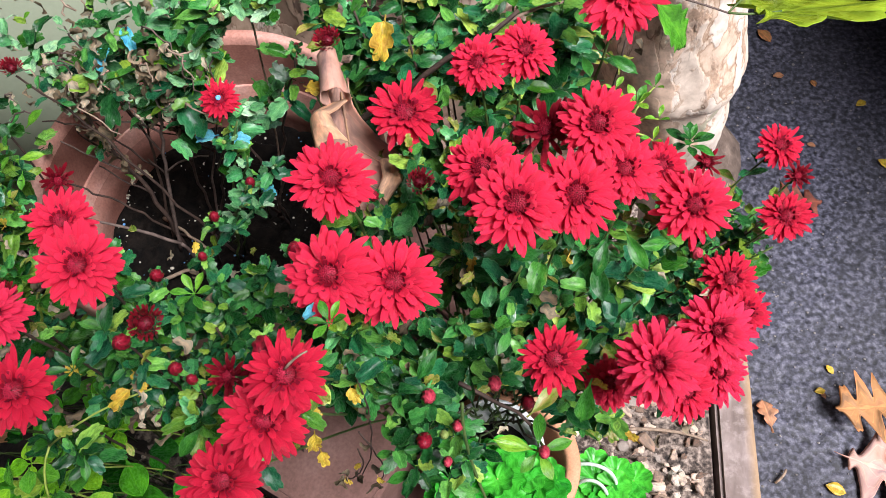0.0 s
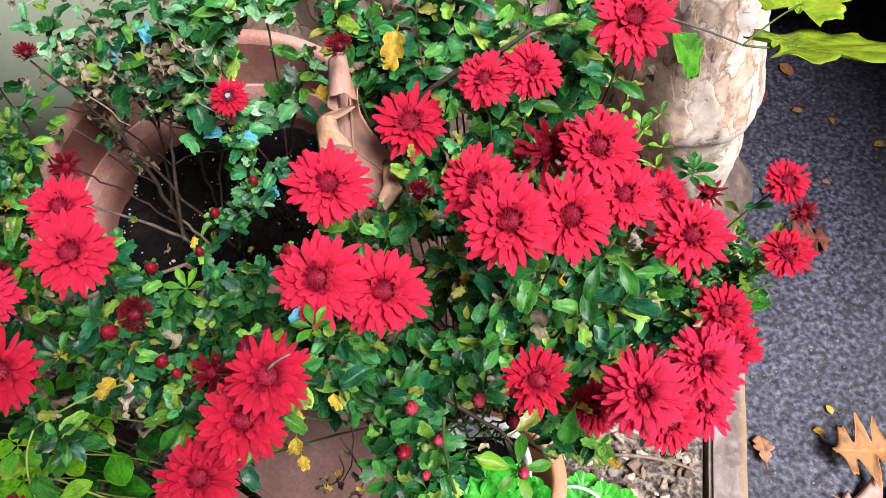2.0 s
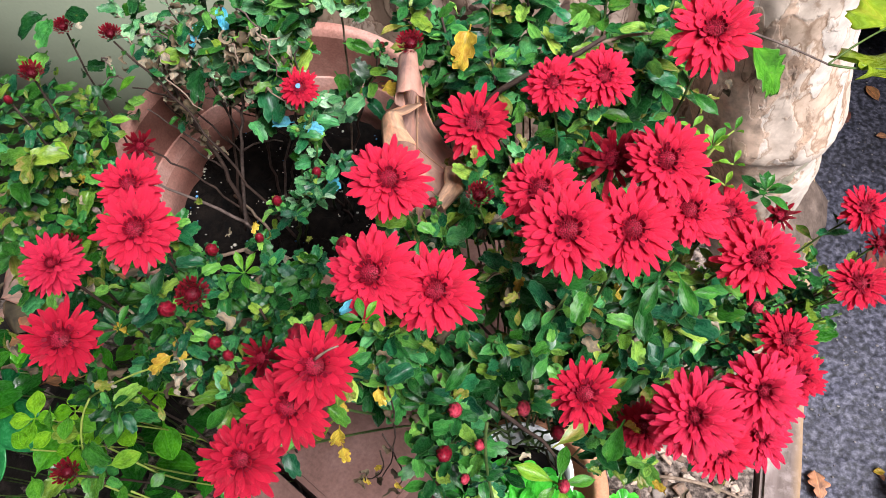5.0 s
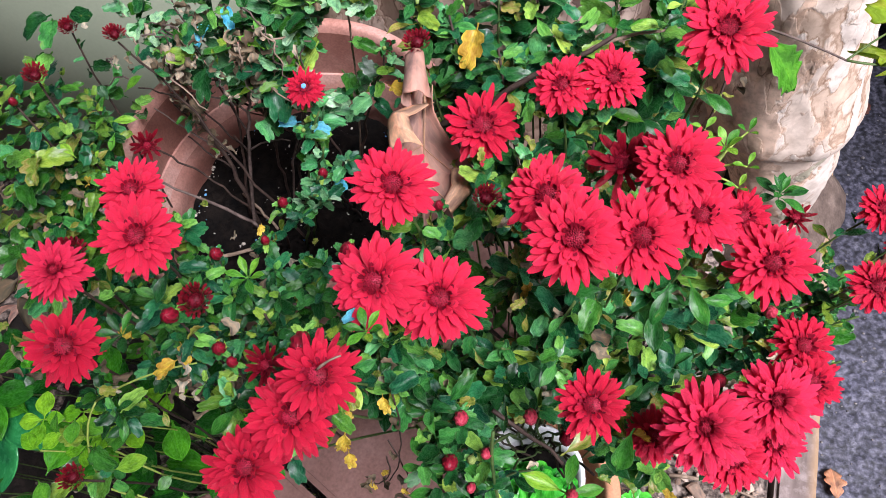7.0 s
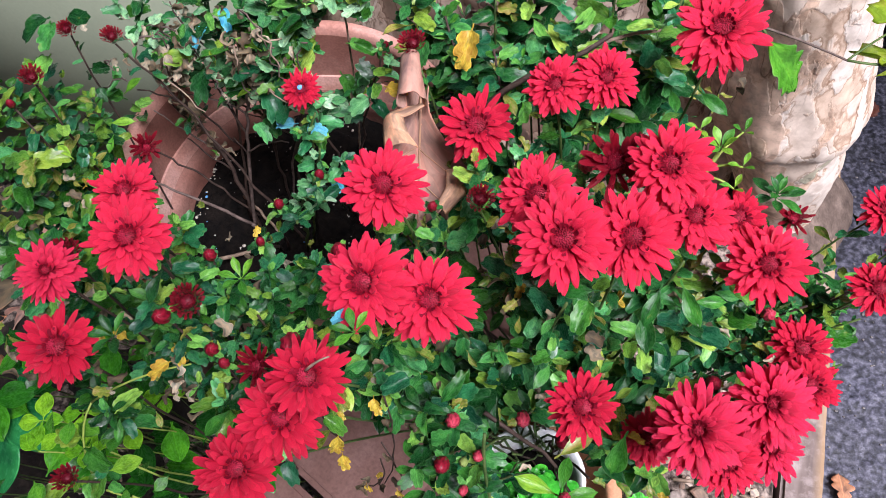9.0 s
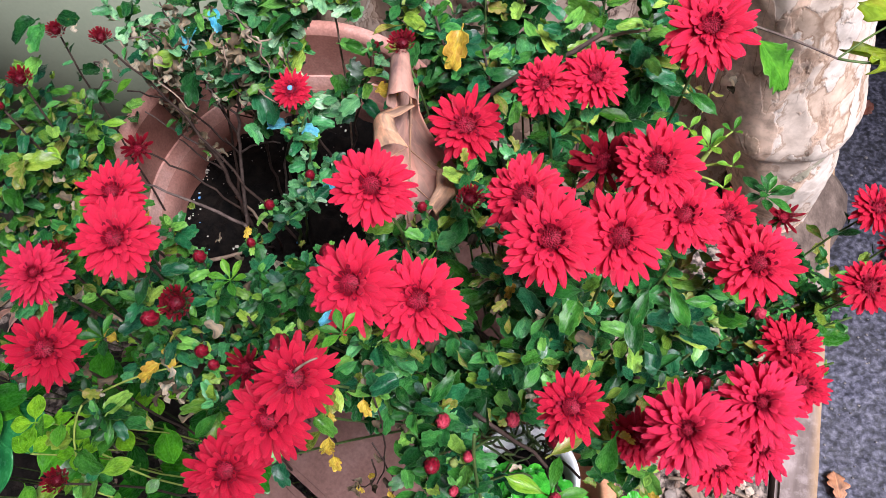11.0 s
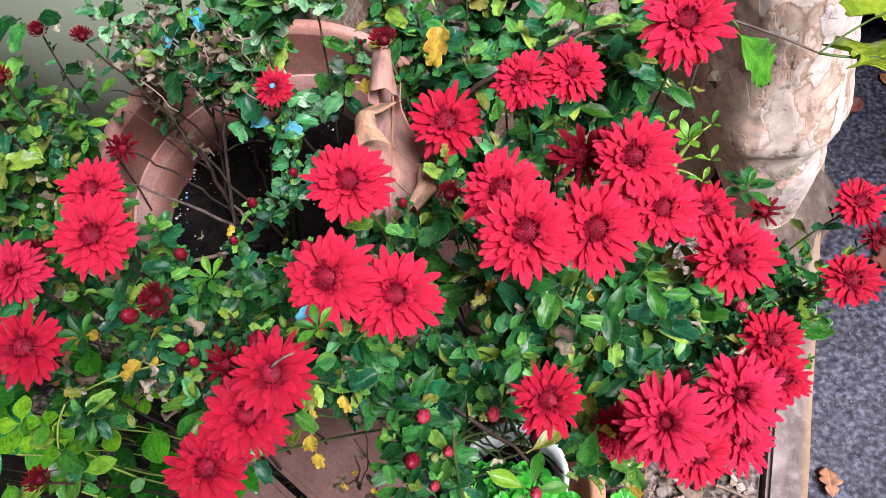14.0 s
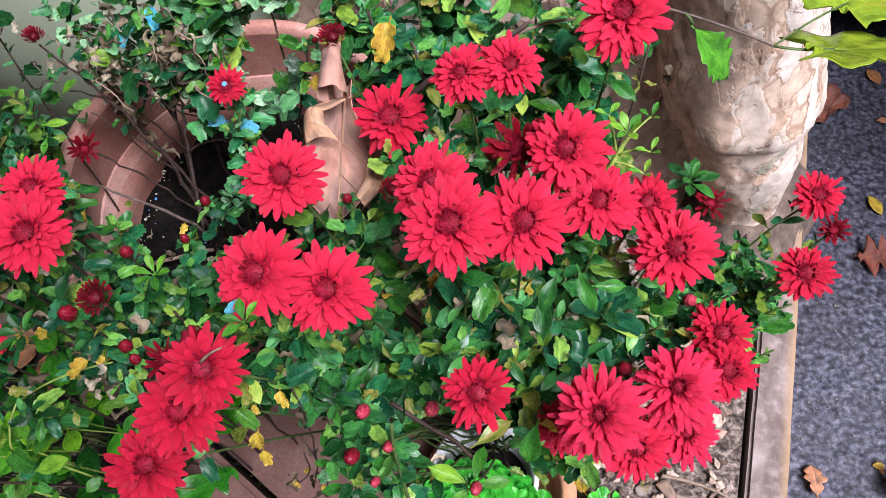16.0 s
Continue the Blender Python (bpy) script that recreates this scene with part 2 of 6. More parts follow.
STEM_GREYBROWN = grainy("grey_brown_stem", [(0.3, (0.060, 0.042, 0.036)), (0.7, (0.17, 0.125, 0.105))], 150, 0.8)
STEM_DRY = grainy("dry_twig", [(0.3, (0.16, 0.11, 0.075)), (0.7, (0.36, 0.27, 0.20))], 150, 0.8)
STEM_LIME = grainy("pale_vine_stem", [(0.3, (0.20, 0.30, 0.045)), (0.7, (0.34, 0.42, 0.09))], 100, 0.45)
CLAY = grainy("terracotta", [(0.30, (0.33, 0.145, 0.108)), (0.48, (0.46, 0.235, 0.185)), (0.66, (0.60, 0.375, 0.320))], 14, 0.75, 420, 0.25, 0.001)
# Darker CLAY for the inner wall: the plants' shade put into its colour.
CLAY_SHADED = grainy("shaded_terracotta", [(0.30, (0.165, 0.064, 0.046)), (0.48, (0.25, 0.112, 0.085)), (0.66, (0.36, 0.195, 0.156))], 14, 0.65, 420, 0.25, 0.001)
CLAY_ORANGE = grainy("new_terracotta", [(0.3, (0.50, 0.23, 0.12)), (0.7, (0.60, 0.32, 0.19))], 12, 0.7, 420, 0.2, 0.001)
CLAY_BLOCK = grainy("fired_clay", [(0.25, (0.11, 0.056, 0.045)), (0.5, (0.175, 0.094, 0.077)), (0.75, (0.24, 0.142, 0.122))], 16, 0.8, 300, 0.4, 0.0015)
WHITE_PLASTIC = grainy("white_plastic", [(0.3, (0.78, 0.80, 0.82)), (0.7, (0.86, 0.87, 0.88))], 10, 0.35, 60, 0.1)
SAGE = grainy("sage_green_plastic", [(0.3, (0.215, 0.250, 0.175)), (0.7, (0.265, 0.300, 0.215))], 3, 0.5, 200, 0.06, 0.0004, speck=0.10)
BARE_SOIL = grainy("bare_brown_soil", [(0.3, (0.06, 0.042, 0.034)), (0.55, (0.13, 0.095, 0.075)), (0.78, (0.22, 0.165, 0.135))], 40, 0.9, 240, 0.6, 0.004)
DARK_SOIL = grainy("dark_bed_soil", [(0.3, (0.006, 0.005, 0.004)), (0.55, (0.020, 0.015, 0.012)), (0.78, (0.07, 0.05, 0.04))], 40, 0.8, 300, 0.9, 0.006)
POT_SOIL = grainy("black_potting_soil", [(0.35, (0.003, 0.003, 0.003)), (0.7, (0.013, 0.010, 0.008))], 90, 0.95, 500, 0.9, 0.004, 0.08)
MULCH = grainy("bark_mulch_soil", [(0.34, (0.016, 0.013, 0.012)), (0.46, (0.095, 0.072, 0.060)), (0.64, (0.37, 0.295, 0.245))], 110, 0.85, 260, 0.9, 0.006)
STONE = grainy("pale_stone", [(0.3, (0.48, 0.44, 0.36)), (0.7, (0.70, 0.66, 0.58))], 60, 0.7)
CHIP = leaf_material("wood_chip", [(0.0, (0.06, 0.042, 0.034)), (0.4, (0.24, 0.165, 0.125)), (1.0, (0.52, 0.42, 0.35))], rough=0.8, vein=0.2, blotch=(0.10, 0.07, 0.05), through_light=0.0)
GREY_STONE = grainy("grey_brown_stone", [(0.3, (0.20, 0.165, 0.14)), (0.7, (0.38, 0.32, 0.28))], 60, 0.75)
WIRE = grainy("pale_green_wire", [(0.3, (0.45, 0.58, 0.48)), (0.7, (0.62, 0.70, 0.64))], 60, 0.4, 200, 0.1, spec=0.5)
DARK_WALL = grainy("dark_wall", [(0.3, (0.012, 0.012, 0.014)), (0.7, (0.022, 0.022, 0.025))], 4, 0.9)
GRIT = grainy("asphalt_grit", [(0.3, (0.06, 0.06, 0.07)), (0.7, (0.30, 0.28, 0.26))], 90, 0.8)


def asphalt_material():
    """Coarse damp asphalt: dark binder, paler worn stones in clumps, damp and dry patches."""
    m, nt, b = material("wet_asphalt", 0.5, spec=0.5)
    c = nt.nodes.new("ShaderNodeTexCoord")
    fine = tex(nt, 330, 3, 0.6, coords=c)
    n = tex(nt, 5, 3, 0.6, coords=c)
    f = tex(nt, 105, 3, 0.55, coords=c)
    stones = tex(nt, 150, 1, 0.5, "voronoi", coords=c)
    clump = ramp(nt, f.outputs[0], [(0.34, (0.007, 0.008, 0.011)), (0.46, (0.026, 0.027, 0.037)), (0.55, (0.052, 0.053, 0.070)), (0.68, (0.100, 0.101, 0.122))])
    each = ramp(nt, stones.outputs["Color"], [(0.15, (0.50, 0.50, 0.53)), (0.85, (1.45, 1.44, 1.48))])
    patch = ramp(nt, n.outputs[0], [(0.3, (0.66, 0.66, 0.68)), (0.7, (1.25, 1.25, 1.30))])
    col = mix(nt, 1.0, clump, patch, "MULTIPLY")
    col = mix(nt, 0.8, col, each, "MULTIPLY")
    col = mix(nt, 0.4, col, ramp(nt, fine.outputs[0], [(0.34, (0.45, 0.45, 0.48)), (0.66, (1.5, 1.48, 1.45))]), "MULTIPLY")
    nt.links.new(col, b.inputs["Base Color"])
    rr = ramp(nt, n.outputs[0], [(0.35, (0.66,) * 3), (0.7, (0.42,) * 3)])
    nt.links.new(rr, b.inputs["Roughness"])
    h = math_node(nt, "ADD", f.outputs[0], math_node(nt, "MULTIPLY", fine.outputs[0], 0.4))
    bump(nt, b, h, 0.35, 0.003)
    return m


ASPHALT = asphalt_material()


def timber_material():
    m, nt, b = material("weathered_timber", 0.8)
    c = nt.nodes.new("ShaderNodeTexCoord")
    mp = nt.nodes.new("ShaderNodeMapping")
    mp.inputs["Scale"].default_value = (60, 14, 60)
    nt.links.new(c.outputs["Object"], mp.inputs[0])
    g = nt.nodes.new("ShaderNodeTexNoise")
    g.inputs["Scale"].default_value, g.inputs["Detail"].default_value = 1.0, 5
    nt.links.new(mp.outputs[0], g.inputs["Vector"])
    p = tex(nt, 16, 4, coords=c)
    col = ramp(nt, g.outputs[0], [(0.3, (0.13, 0.100, 0.086)), (0.55, (0.22, 0.175, 0.158)), (0.75, (0.35, 0.29, 0.27))])
    col = mix(nt, 0.7, col, ramp(nt, p.outputs[0], [(0.35, (0.62, 0.55, 0.52)), (0.65, (1.2, 1.2, 1.22))]), "MULTIPLY")
    q = tex(nt, 55, 5, 0.65, coords=c)
    col = mix(nt, ramp(nt, q.outputs[0], [(0.50, (0, 0, 0)), (0.66, (0.55, 0.55, 0.55))]), col, (0.38, 0.315, 0.295))
    side = nt.nodes.new("ShaderNodeSeparateXYZ")
    nt.links.new(c.outputs["Object"], side.inputs[0])
    wavy = math_node(nt, "ADD", side.outputs[0], math_node(nt, "MULTIPLY", p.outputs[0], 0.012))
    col = mix(nt, ramp(nt, wavy, [(0.017, (0, 0, 0)), (0.029, (0.75, 0.75, 0.75))]), col, (0.36, 0.235, 0.125))
    nt.links.new(col, b.inputs["Base Color"])
    bump(nt, b, math_node(nt, "ADD", g.outputs[0], math_node(nt, "MULTIPLY", q.outputs[0], 0.8)), 0.6, 0.003)
    return m


TIMBER = timber_material()


def bark_material(name, plates, size=12.0, old=None):
    """Flaking bark: layers of crisp-edged plates over one another."""
    m, nt, b = material(name, 0.75)
    c = nt.nodes.new("ShaderNodeTexCoord")
    mp = nt.nodes.new("ShaderNodeMapping")
    mp.inputs["Scale"].default_value = (1, 1, 0.62)
    nt.links.new(c.outputs["Object"], mp.inputs[0])
    k = tex(nt, 60, 4, 0.6, coords=c)
    big = tex(nt, 6, 3, 0.5, coords=c)
    col, h = plates[0], None
    for i, (tone, cut) in enumerate(plates[1:]):
        n = nt.nodes.new("ShaderNodeTexNoise")
        n.inputs["Scale"].default_value, n.inputs["Detail"].default_value, n.inputs["Distortion"].default_value = size * (1 + 0.45 * i), 7.0, 0.25
        off = nt.nodes.new("ShaderNodeVectorMath")
        off.operation = "ADD"
        off.inputs[1].default_value = (7.3 * i, 3.1 * i, 1.7 * i)
        nt.links.new(mp.outputs[0], off.inputs[0])
        nt.links.new(off.outputs[0], n.inputs["Vector"])
        mask = ramp(nt, n.outputs[0], [(cut, (0, 0, 0)), (cut + 0.015, (1, 1, 1))])
        rimline = ramp(nt, n.outputs[0], [(cut - 0.02, (1, 1, 1)), (cut - 0.004, (0.52, 0.43, 0.36)), (cut + 0.004, (1, 1, 1))])
        col = mix(nt, mask, col, tone)
        col = mix(nt, 0.8, col, rimline, "MULTIPLY")
        h = mask if h is None else math_node(nt, "ADD", h, mask)
    col = mix(nt, 0.6, col, ramp(nt, k.outputs[0], [(0.34, (0.62, 0.57, 0.53)), (0.6, (1.1, 1.1, 1.1))]), "MULTIPLY")
    col = mix(nt, 0.5, col, ramp(nt, big.outputs[0], [(0.35, (0.68, 0.62, 0.55)), (0.6, (1.1, 1.1, 1.1))]), "MULTIPLY")
    if old:
        tone, at, wide = old
        sp = nt.nodes.new("ShaderNodeSeparateXYZ")
        nt.links.new(c.outputs["Object"], sp.inputs[0])
        lean = math_node(nt, "ADD", sp.outputs[0], math_node(nt, "MULTIPLY", sp.outputs[2], 0.26))
        side = math_node(nt, "ADD", math_node(nt, "MULTIPLY", math_node(nt, "SUBTRACT", at, lean), 1 / wide), math_node(nt, "MULTIPLY", math_node(nt, "SUBTRACT", n.outputs[0], 0.5), 3.2))
        keep = ramp(nt, side, [(0.45, (0, 0, 0)), (0.55, (1, 1, 1))])
        shade = mix(nt, 0.75, col, mix(nt, 1.0, ramp(nt, k.outputs[0], [(0.34, (0.5, 0.5, 0.5)), (0.62, (1.25, 1.25, 1.25))]), tone, "MULTIPLY"))
        col = mix(nt, keep, col, shade)
        h = math_node(nt, "ADD", h, keep)
    tall = nt.nodes.new("ShaderNodeMapping")
    tall.inputs["Scale"].default_value = (1, 1, 0.22)
    nt.links.new(c.outputs["Object"], tall.inputs[0])
    crack = nt.nodes.new("ShaderNodeTexNoise")
    crack.inputs["Scale"].default_value, crack.inputs["Detail"].default_value, crack.inputs["Distortion"].default_value = 30, 5, 0.6
    nt.links.new(tall.outputs[0], crack.inputs["Vector"])
    line = math_node(nt, "ABSOLUTE", math_node(nt, "SUBTRACT", crack.outputs[0], 0.5))
    line = ramp(nt, line, [(0.0, (0.30, 0.24, 0.20)), (0.016, (1, 1, 1))])
    where = ramp(nt, big.outputs[0], [(0.50, (0, 0, 0)), (0.58, (1, 1, 1))])
    col = mix(nt, where, col, mix(nt, 0.9, col, line, "MULTIPLY"))
    nt.links.new(col, b.inputs["Base Color"])
    bump(nt, b, math_node(nt, "ADD", h, math_node(nt, "MULTIPLY", k.outputs[0], 0.6)), 0.4, 0.0018)
    return m


BARK_PALE = bark_material("plane_bark", [(0.62, 0.48, 0.37), ((0.66, 0.56, 0.47), 0.40), ((0.66, 0.59, 0.52), 0.52), ((0.42, 0.41, 0.31), 0.66), ((0.46, 0.33, 0.24), 0.67)], 11.0, old=((0.54, 0.37, 0.26), 0.395, 0.10))
BARK_BROWN = bark_material("old_bark", [(0.20, 0.135, 0.10), ((0.31, 0.225, 0.17), 0.46), ((0.40, 0.31, 0.25), 0.55), ((0.48, 0.41, 0.35), 0.65), ((0.10, 0.065, 0.05), 0.62)], 18.0)

BARK_TAN = bark_material("tan_old_bark", [(0.42, 0.31, 0.235), ((0.50, 0.385, 0.30), 0.46), ((0.54, 0.45, 0.37), 0.55), ((0.58, 0.50, 0.43), 0.65), ((0.16, 0.10, 0.07), 0.66)], 16.0)


# ---- mesh helpers ----
class Sheet:
    """Points, faces and UVs of a mesh in the making."""

    def __init__(self):
        self.v, self.f, self.uv = [], [], []

    def grid(self, pts, uvs, rows, cols, wrap=False):
        o = len(self.v)
        self.v += pts
        self.uv += uvs
        for i in range(rows - 1):
            for j in range(cols if wrap else cols - 1):
                k = (j + 1) % cols
                self.f.append((o + i * cols + j, o + i * cols + k, o + (i + 1) * cols + k, o + (i + 1) * cols + j))

    def add(self, other, m):
        o = len(self.v)
        self.v += [m @ Vector(p) for p in other.v]
        self.uv += other.uv
        self.f += [tuple(o + i for i in q) for q in other.f]

    def mesh(self, name, mat, smooth=True):
        me = bpy.data.meshes.new(name)
        me.from_pydata([tuple(p) for p in self.v], [], self.f)
        uv = me.uv_layers.new(name="UVMap")
        idx = np.empty(len(me.loops), dtype=np.int32)
        me.loops.foreach_get("vertex_index", idx)
        uv.data.foreach_set("uv", np.array(self.uv, dtype=np.float32)[idx].ravel())
        me.materials.append(mat)
        if smooth:
            me.polygons.foreach_set("use_smooth", np.ones(len(me.polygons), dtype=bool))
        me.update()
        return me


def thing(name, at=(0, 0, 0)):
    ob = new(name)
    ob.empty_display_size = 0.02
    ob.location = at
    bpy.context.view_layer.update()
    return ob


def part(name, data, parent, label="", m=None, kind=""):
    """One mesh object under a thing or a part, placed in the world by m."""
    ob = new(name, data)
    ob.parent = parent
    base = Matrix.Identity(4)
    p = parent
    while p is not None:
        base = p.matrix_basis @ base if p.parent is None else p.matrix_parent_inverse @ p.matrix_basis @ base
        p = p.parent
    ob.matrix_parent_inverse = base.inverted()
    ob.matrix_basis = m if m is not None else Matrix.Identity(4)
    if label or kind:
        tagged(ob, label, kind=kind)
    return ob


def tube(path, radii, sides=6):
    """A tapering tube along a path of points, with closed ends."""
    s = Sheet()
    pts = [Vector(p) for p in path]
    n = len(pts)
    if not hasattr(radii, "__len__"):
        radii = [radii] * n
    rows, uvs = [], []
    for i, p in enumerate(pts):
        d = (pts[min(i + 1, n - 1)] - pts[max(i - 1, 0)]).normalized()
        a = d.orthogonal().normalized() if i == 0 else (last - d * last.dot(d)).normalized()
        last = a
        b = d.cross(a)
        for j in range(sides):
            w = 2 * math.pi * j / sides
            rows.append(p + (a * math.cos(w) + b * math.sin(w)) * radii[i])
            uvs.append((j / sides, i / max(1, n - 1)))
    s.grid(rows, uvs, n, sides, wrap=True)
    s.f.append(tuple(range(sides - 1, -1, -1)))
    s.f.append(tuple(range((n - 1) * sides, n * sides)))
    return s


def bend(a, b, sag=(0, 0, 0), steps=8, wobble=0.0, rng=None):
    """Points on a curved way from a to b."""
    a, b, sag = Vector(a), Vector(b), Vector(sag)
    out = []
    for i in range(steps + 1):
        t = i / steps
        p = a.lerp(b, t) + sag * (4 * t * (1 - t))
        if wobble and 0 < i < steps:
            p += Vector((rng.uniform(-1, 1), rng.uniform(-1, 1), rng.uniform(-1, 1))) * wobble
        out.append(p)
    return out


def lathe(profile, sides=64):
    s = Sheet()
    pts, uvs = [], []
    for i, (r, z) in enumerate(profile):
        for j in range(sides):
            w = 2 * math.pi * j / sides
            pts.append(Vector((r * math.cos(w), r * math.sin(w), z)))
            uvs.append((j / sides, i / len(profile)))
    s.grid(pts, uvs, len(profile), sides, wrap=True)
    return s


def frame_of(at, forward, up, size=1.0, twist=0.0):
    """A pose with x across, y forward and z up, scaled."""
    y = Vector(forward).normalized()
    x = y.cross(Vector(up))
    if x.length < 1e-4:
        x = y.orthogonal()
    x.normalize()
    z = x.cross(y)
    r = Matrix((x, y, z)).transposed().to_4x4()
    return Matrix.Translation(at) @ r @ Matrix.Rotation(twist, 4, "Y") @ Matrix.Scale(size, 4)


# ---- leaf shapes, each one unit long along +y from its foot ----
def blade(half, steps, fold=0.25, droop=0.25, wave=0.0, cols=5, lean=0.0):
    s = Sheet()
    pts, uvs = [], []
    for i in range(steps + 1):
        t = i / steps
        w = half(t)
        for j in range(cols):
            u = 2 * j / (cols - 1) - 1
            x = u * w
            z = abs(x) * fold - droop * t * t + wave * math.sin(9 * t + 2.5 * u) * abs(u)
            pts.append(Vector((x + lean * t * t, t * (1 - 0.12 * abs(u) * fold), z)))
            uvs.append((u, t))
    s.grid(pts, uvs, steps + 1, cols)
    return s


def mum_half(depth, wide):
    def half(t):
        if t < 0.16:
            return 0.022 + 0.02 * t
        q = (t - 0.16) / 0.84
        body = wide * math.sin(math.pi * q ** 1.35) ** 0.62
        lobe = 1 - depth * (math.exp(-((q - 0.40) / 0.065) ** 2) + 0.85 * math.exp(-((q - 0.70) / 0.055) ** 2))
        return max(0.008, body * lobe)
    return half


def lobed_blade(rng, wide, depth, fold, droop, wave, rows=30, cols=7):
    """A chrysanthemum leaf: rounded lobes that lean forward from the rib, with blunt teeth."""
    s = Sheet()
    pts, uvs = [], []
    foot, lean = rng.uniform(0.12, 0.22), rng.uniform(-0.12, 0.12)
    cuts = [(rng.uniform(0.24, 0.30), 0.050, 0.75), (rng.uniform(0.52, 0.58), 0.055, 1.0)]
    phase = rng.uniform(0, 6.28)
    for i in range(rows + 1):
        t = i / rows
        q = max(0.0, (t - foot) / (1 - foot))
        way = radians(78 - 66 * q ** 1.2)
        for j in range(cols):
            u = 2 * j / (cols - 1) - 1
            if t < foot:
                reach = 0.018
            else:
                reach = wide * (0.30 + 0.70 * math.sin(math.pi * min(1.0, 0.12 + 0.80 * q)) ** 0.8) * (1 - 0.80 * max(0.0, q - 0.80) / 0.20 * 0.9)
                skew = 0.02 * (1 if u > 0 else -1)
                for at, w, k in cuts:
                    reach *= 1 - depth * k * math.exp(-((q - at - skew) / w) ** 2)
                reach *= 1 + 0.022 * math.sin(q * 40 + phase + u)
            x = u * reach * math.sin(way)
            y = t * 0.80 + abs(u) * reach * math.cos(way) * (1 if t >= foot else 0)
            z = abs(x) * fold - droop * y * y + wave * math.sin(8 * y + 3 * u + phase) * abs(u) - 0.10 * fold * u * u * u * u * reach
            pts.append(Vector((x + lean * y * y, y, z)))
            uvs.append((u, t))
    s.grid(pts, uvs, rows + 1, cols)
    return s


def oval_half(wide, low=0.5, petiole=0.08):
    def half(t):
        if t < petiole:
            return 0.02
        q = (t - petiole) / (1 - petiole)
        return max(0.006, wide * math.sin(math.pi * q ** (math.log(0.5) / math.log(low))) ** 0.75)
    return half


def oak_half(t):
    if t < 0.13:
        return 0.012
    q = (t - 0.13) / 0.87
    body = 0.42 * math.sin(math.pi * q ** 0.8) ** 0.6
    cut = 0.5 - 0.5 * math.cos(2 * math.pi * (q * 3.6 + 0.15))
    return max(0.012, body * (1 - 0.74 * cut ** 1.3) * (1 + 0.10 * math.sin(q * 63)))


def palm(outline, rings=5, steps=60, cup=0.15, ripple=0.03, lobes=5):
    """A leaf whose veins fan out from its foot: outline gives the reach at each angle."""
    s = Sheet()
    pts, uvs = [], []
    for i in range(rings + 1):
        q = max(0.02, i / rings)
        for j in range(steps + 1):
            a = -math.pi + 2 * math.pi * j / steps
            r = outline(a) * q
            z = cup * q * q * 0.5 + ripple * q * q * math.sin(a * lobes * 2 + 0.7)
            pts.append(Vector((r * math.sin(a), r * math.cos(a), z)))
            uvs.append((0.06 + 0.9 * abs(math.sin(a * lobes / 2)) * q, q * 0.4))
    s.grid(pts, uvs, rings + 1, steps + 1)
    return s


def plane_outline(a):
    r = 0.0
    for peak, reach, wide in ((0, 1.0, 0.46), (0.80, 0.92, 0.46), (-0.80, 0.92, 0.46), (1.65, 0.74, 0.50), (-1.65, 0.74, 0.50)):
        r = max(r, reach * max(0.0, 1 - (abs(a - peak) / (wide * 2.1)) ** 1.7))
    r = max(r, 0.60 if abs(a) < 2.3 else 0.24)
    return r * (1 + 0.045 * math.sin(a * 23) + 0.03 * abs(math.sin(a * 11.5)))


def scallop_outline(a):
    notch = 0.25 + 0.75 * min(1.0, (math.pi - abs(a)) / 0.5)
    return 0.5 * notch * (0.86 + 0.20 * abs(math.cos(a * 3.5)) ** 0.7 + 0.02 * math.sin(a * 28))


def withered_curl(rng):
    """A shrivelled leaf: a ragged strip rolled up lengthwise and twisted along its rib."""
    s = Sheet()
    pts, uvs = [], []
    rows, cols = 16, 6
    bow, twist, roll = rng.uniform(1.2, 4.2), rng.uniform(-2.2, 2.2), rng.uniform(1.0, 3.6)
    wide, phase = rng.uniform(0.20, 0.36), rng.uniform(0, 6.28)
    at = Vector((0, 0, 0))
    for i in range(rows + 1):
        t = i / rows
        a = bow * t * (0.5 + 0.5 * t)
        ahead = Vector((0.25 * math.sin(3 * t + phase), math.cos(a), -math.sin(a))).normalized()
        at = at + ahead / rows
        across = (Matrix.Rotation(twist * t, 3, ahead) @ Vector((1, 0, 0))).normalized()
        up = across.cross(ahead)
        half = wide * (0.12 + math.sin(math.pi * min(1, 0.08 + 0.9 * t)) ** 0.7 * (0.75 + 0.35 * math.sin(11 * t + phase) * t))
        for j in range(cols + 1):
            u = 2 * j / cols - 1
            b = u * roll * 0.5
            ragged = 1 + 0.22 * math.sin(17 * t + 3 * u + phase) * abs(u)
            pts.append(at + across * (half * ragged * math.sin(b) / max(0.6, roll * 0.5)) + up * (half * (1 - math.cos(b)) / max(0.6, roll * 0.5)))
            uvs.append((u, t))
    s.grid(pts, uvs, rows + 1, cols + 1)
    return s


def variants(make, n, seed):
    rng = random.Random(seed)
    return [make(rng) for _ in range(n)]


MUM_LEAVES = variants(lambda r: lobed_blade(r, r.uniform(0.27, 0.36), r.uniform(0.08, 0.30), r.uniform(0.05, 0.85), r.uniform(-0.2, 0.65), r.uniform(0.02, 0.065)), 16, 11)
SPOON_LEAVES = variants(lambda r: blade(oval_half(r.uniform(0.14, 0.21), 0.62, 0.12), 12, r.uniform(0.2, 0.7), r.uniform(-0.1, 0.4), r.uniform(0.0, 0.03), 5, r.uniform(-0.1, 0.1)), 4, 12)
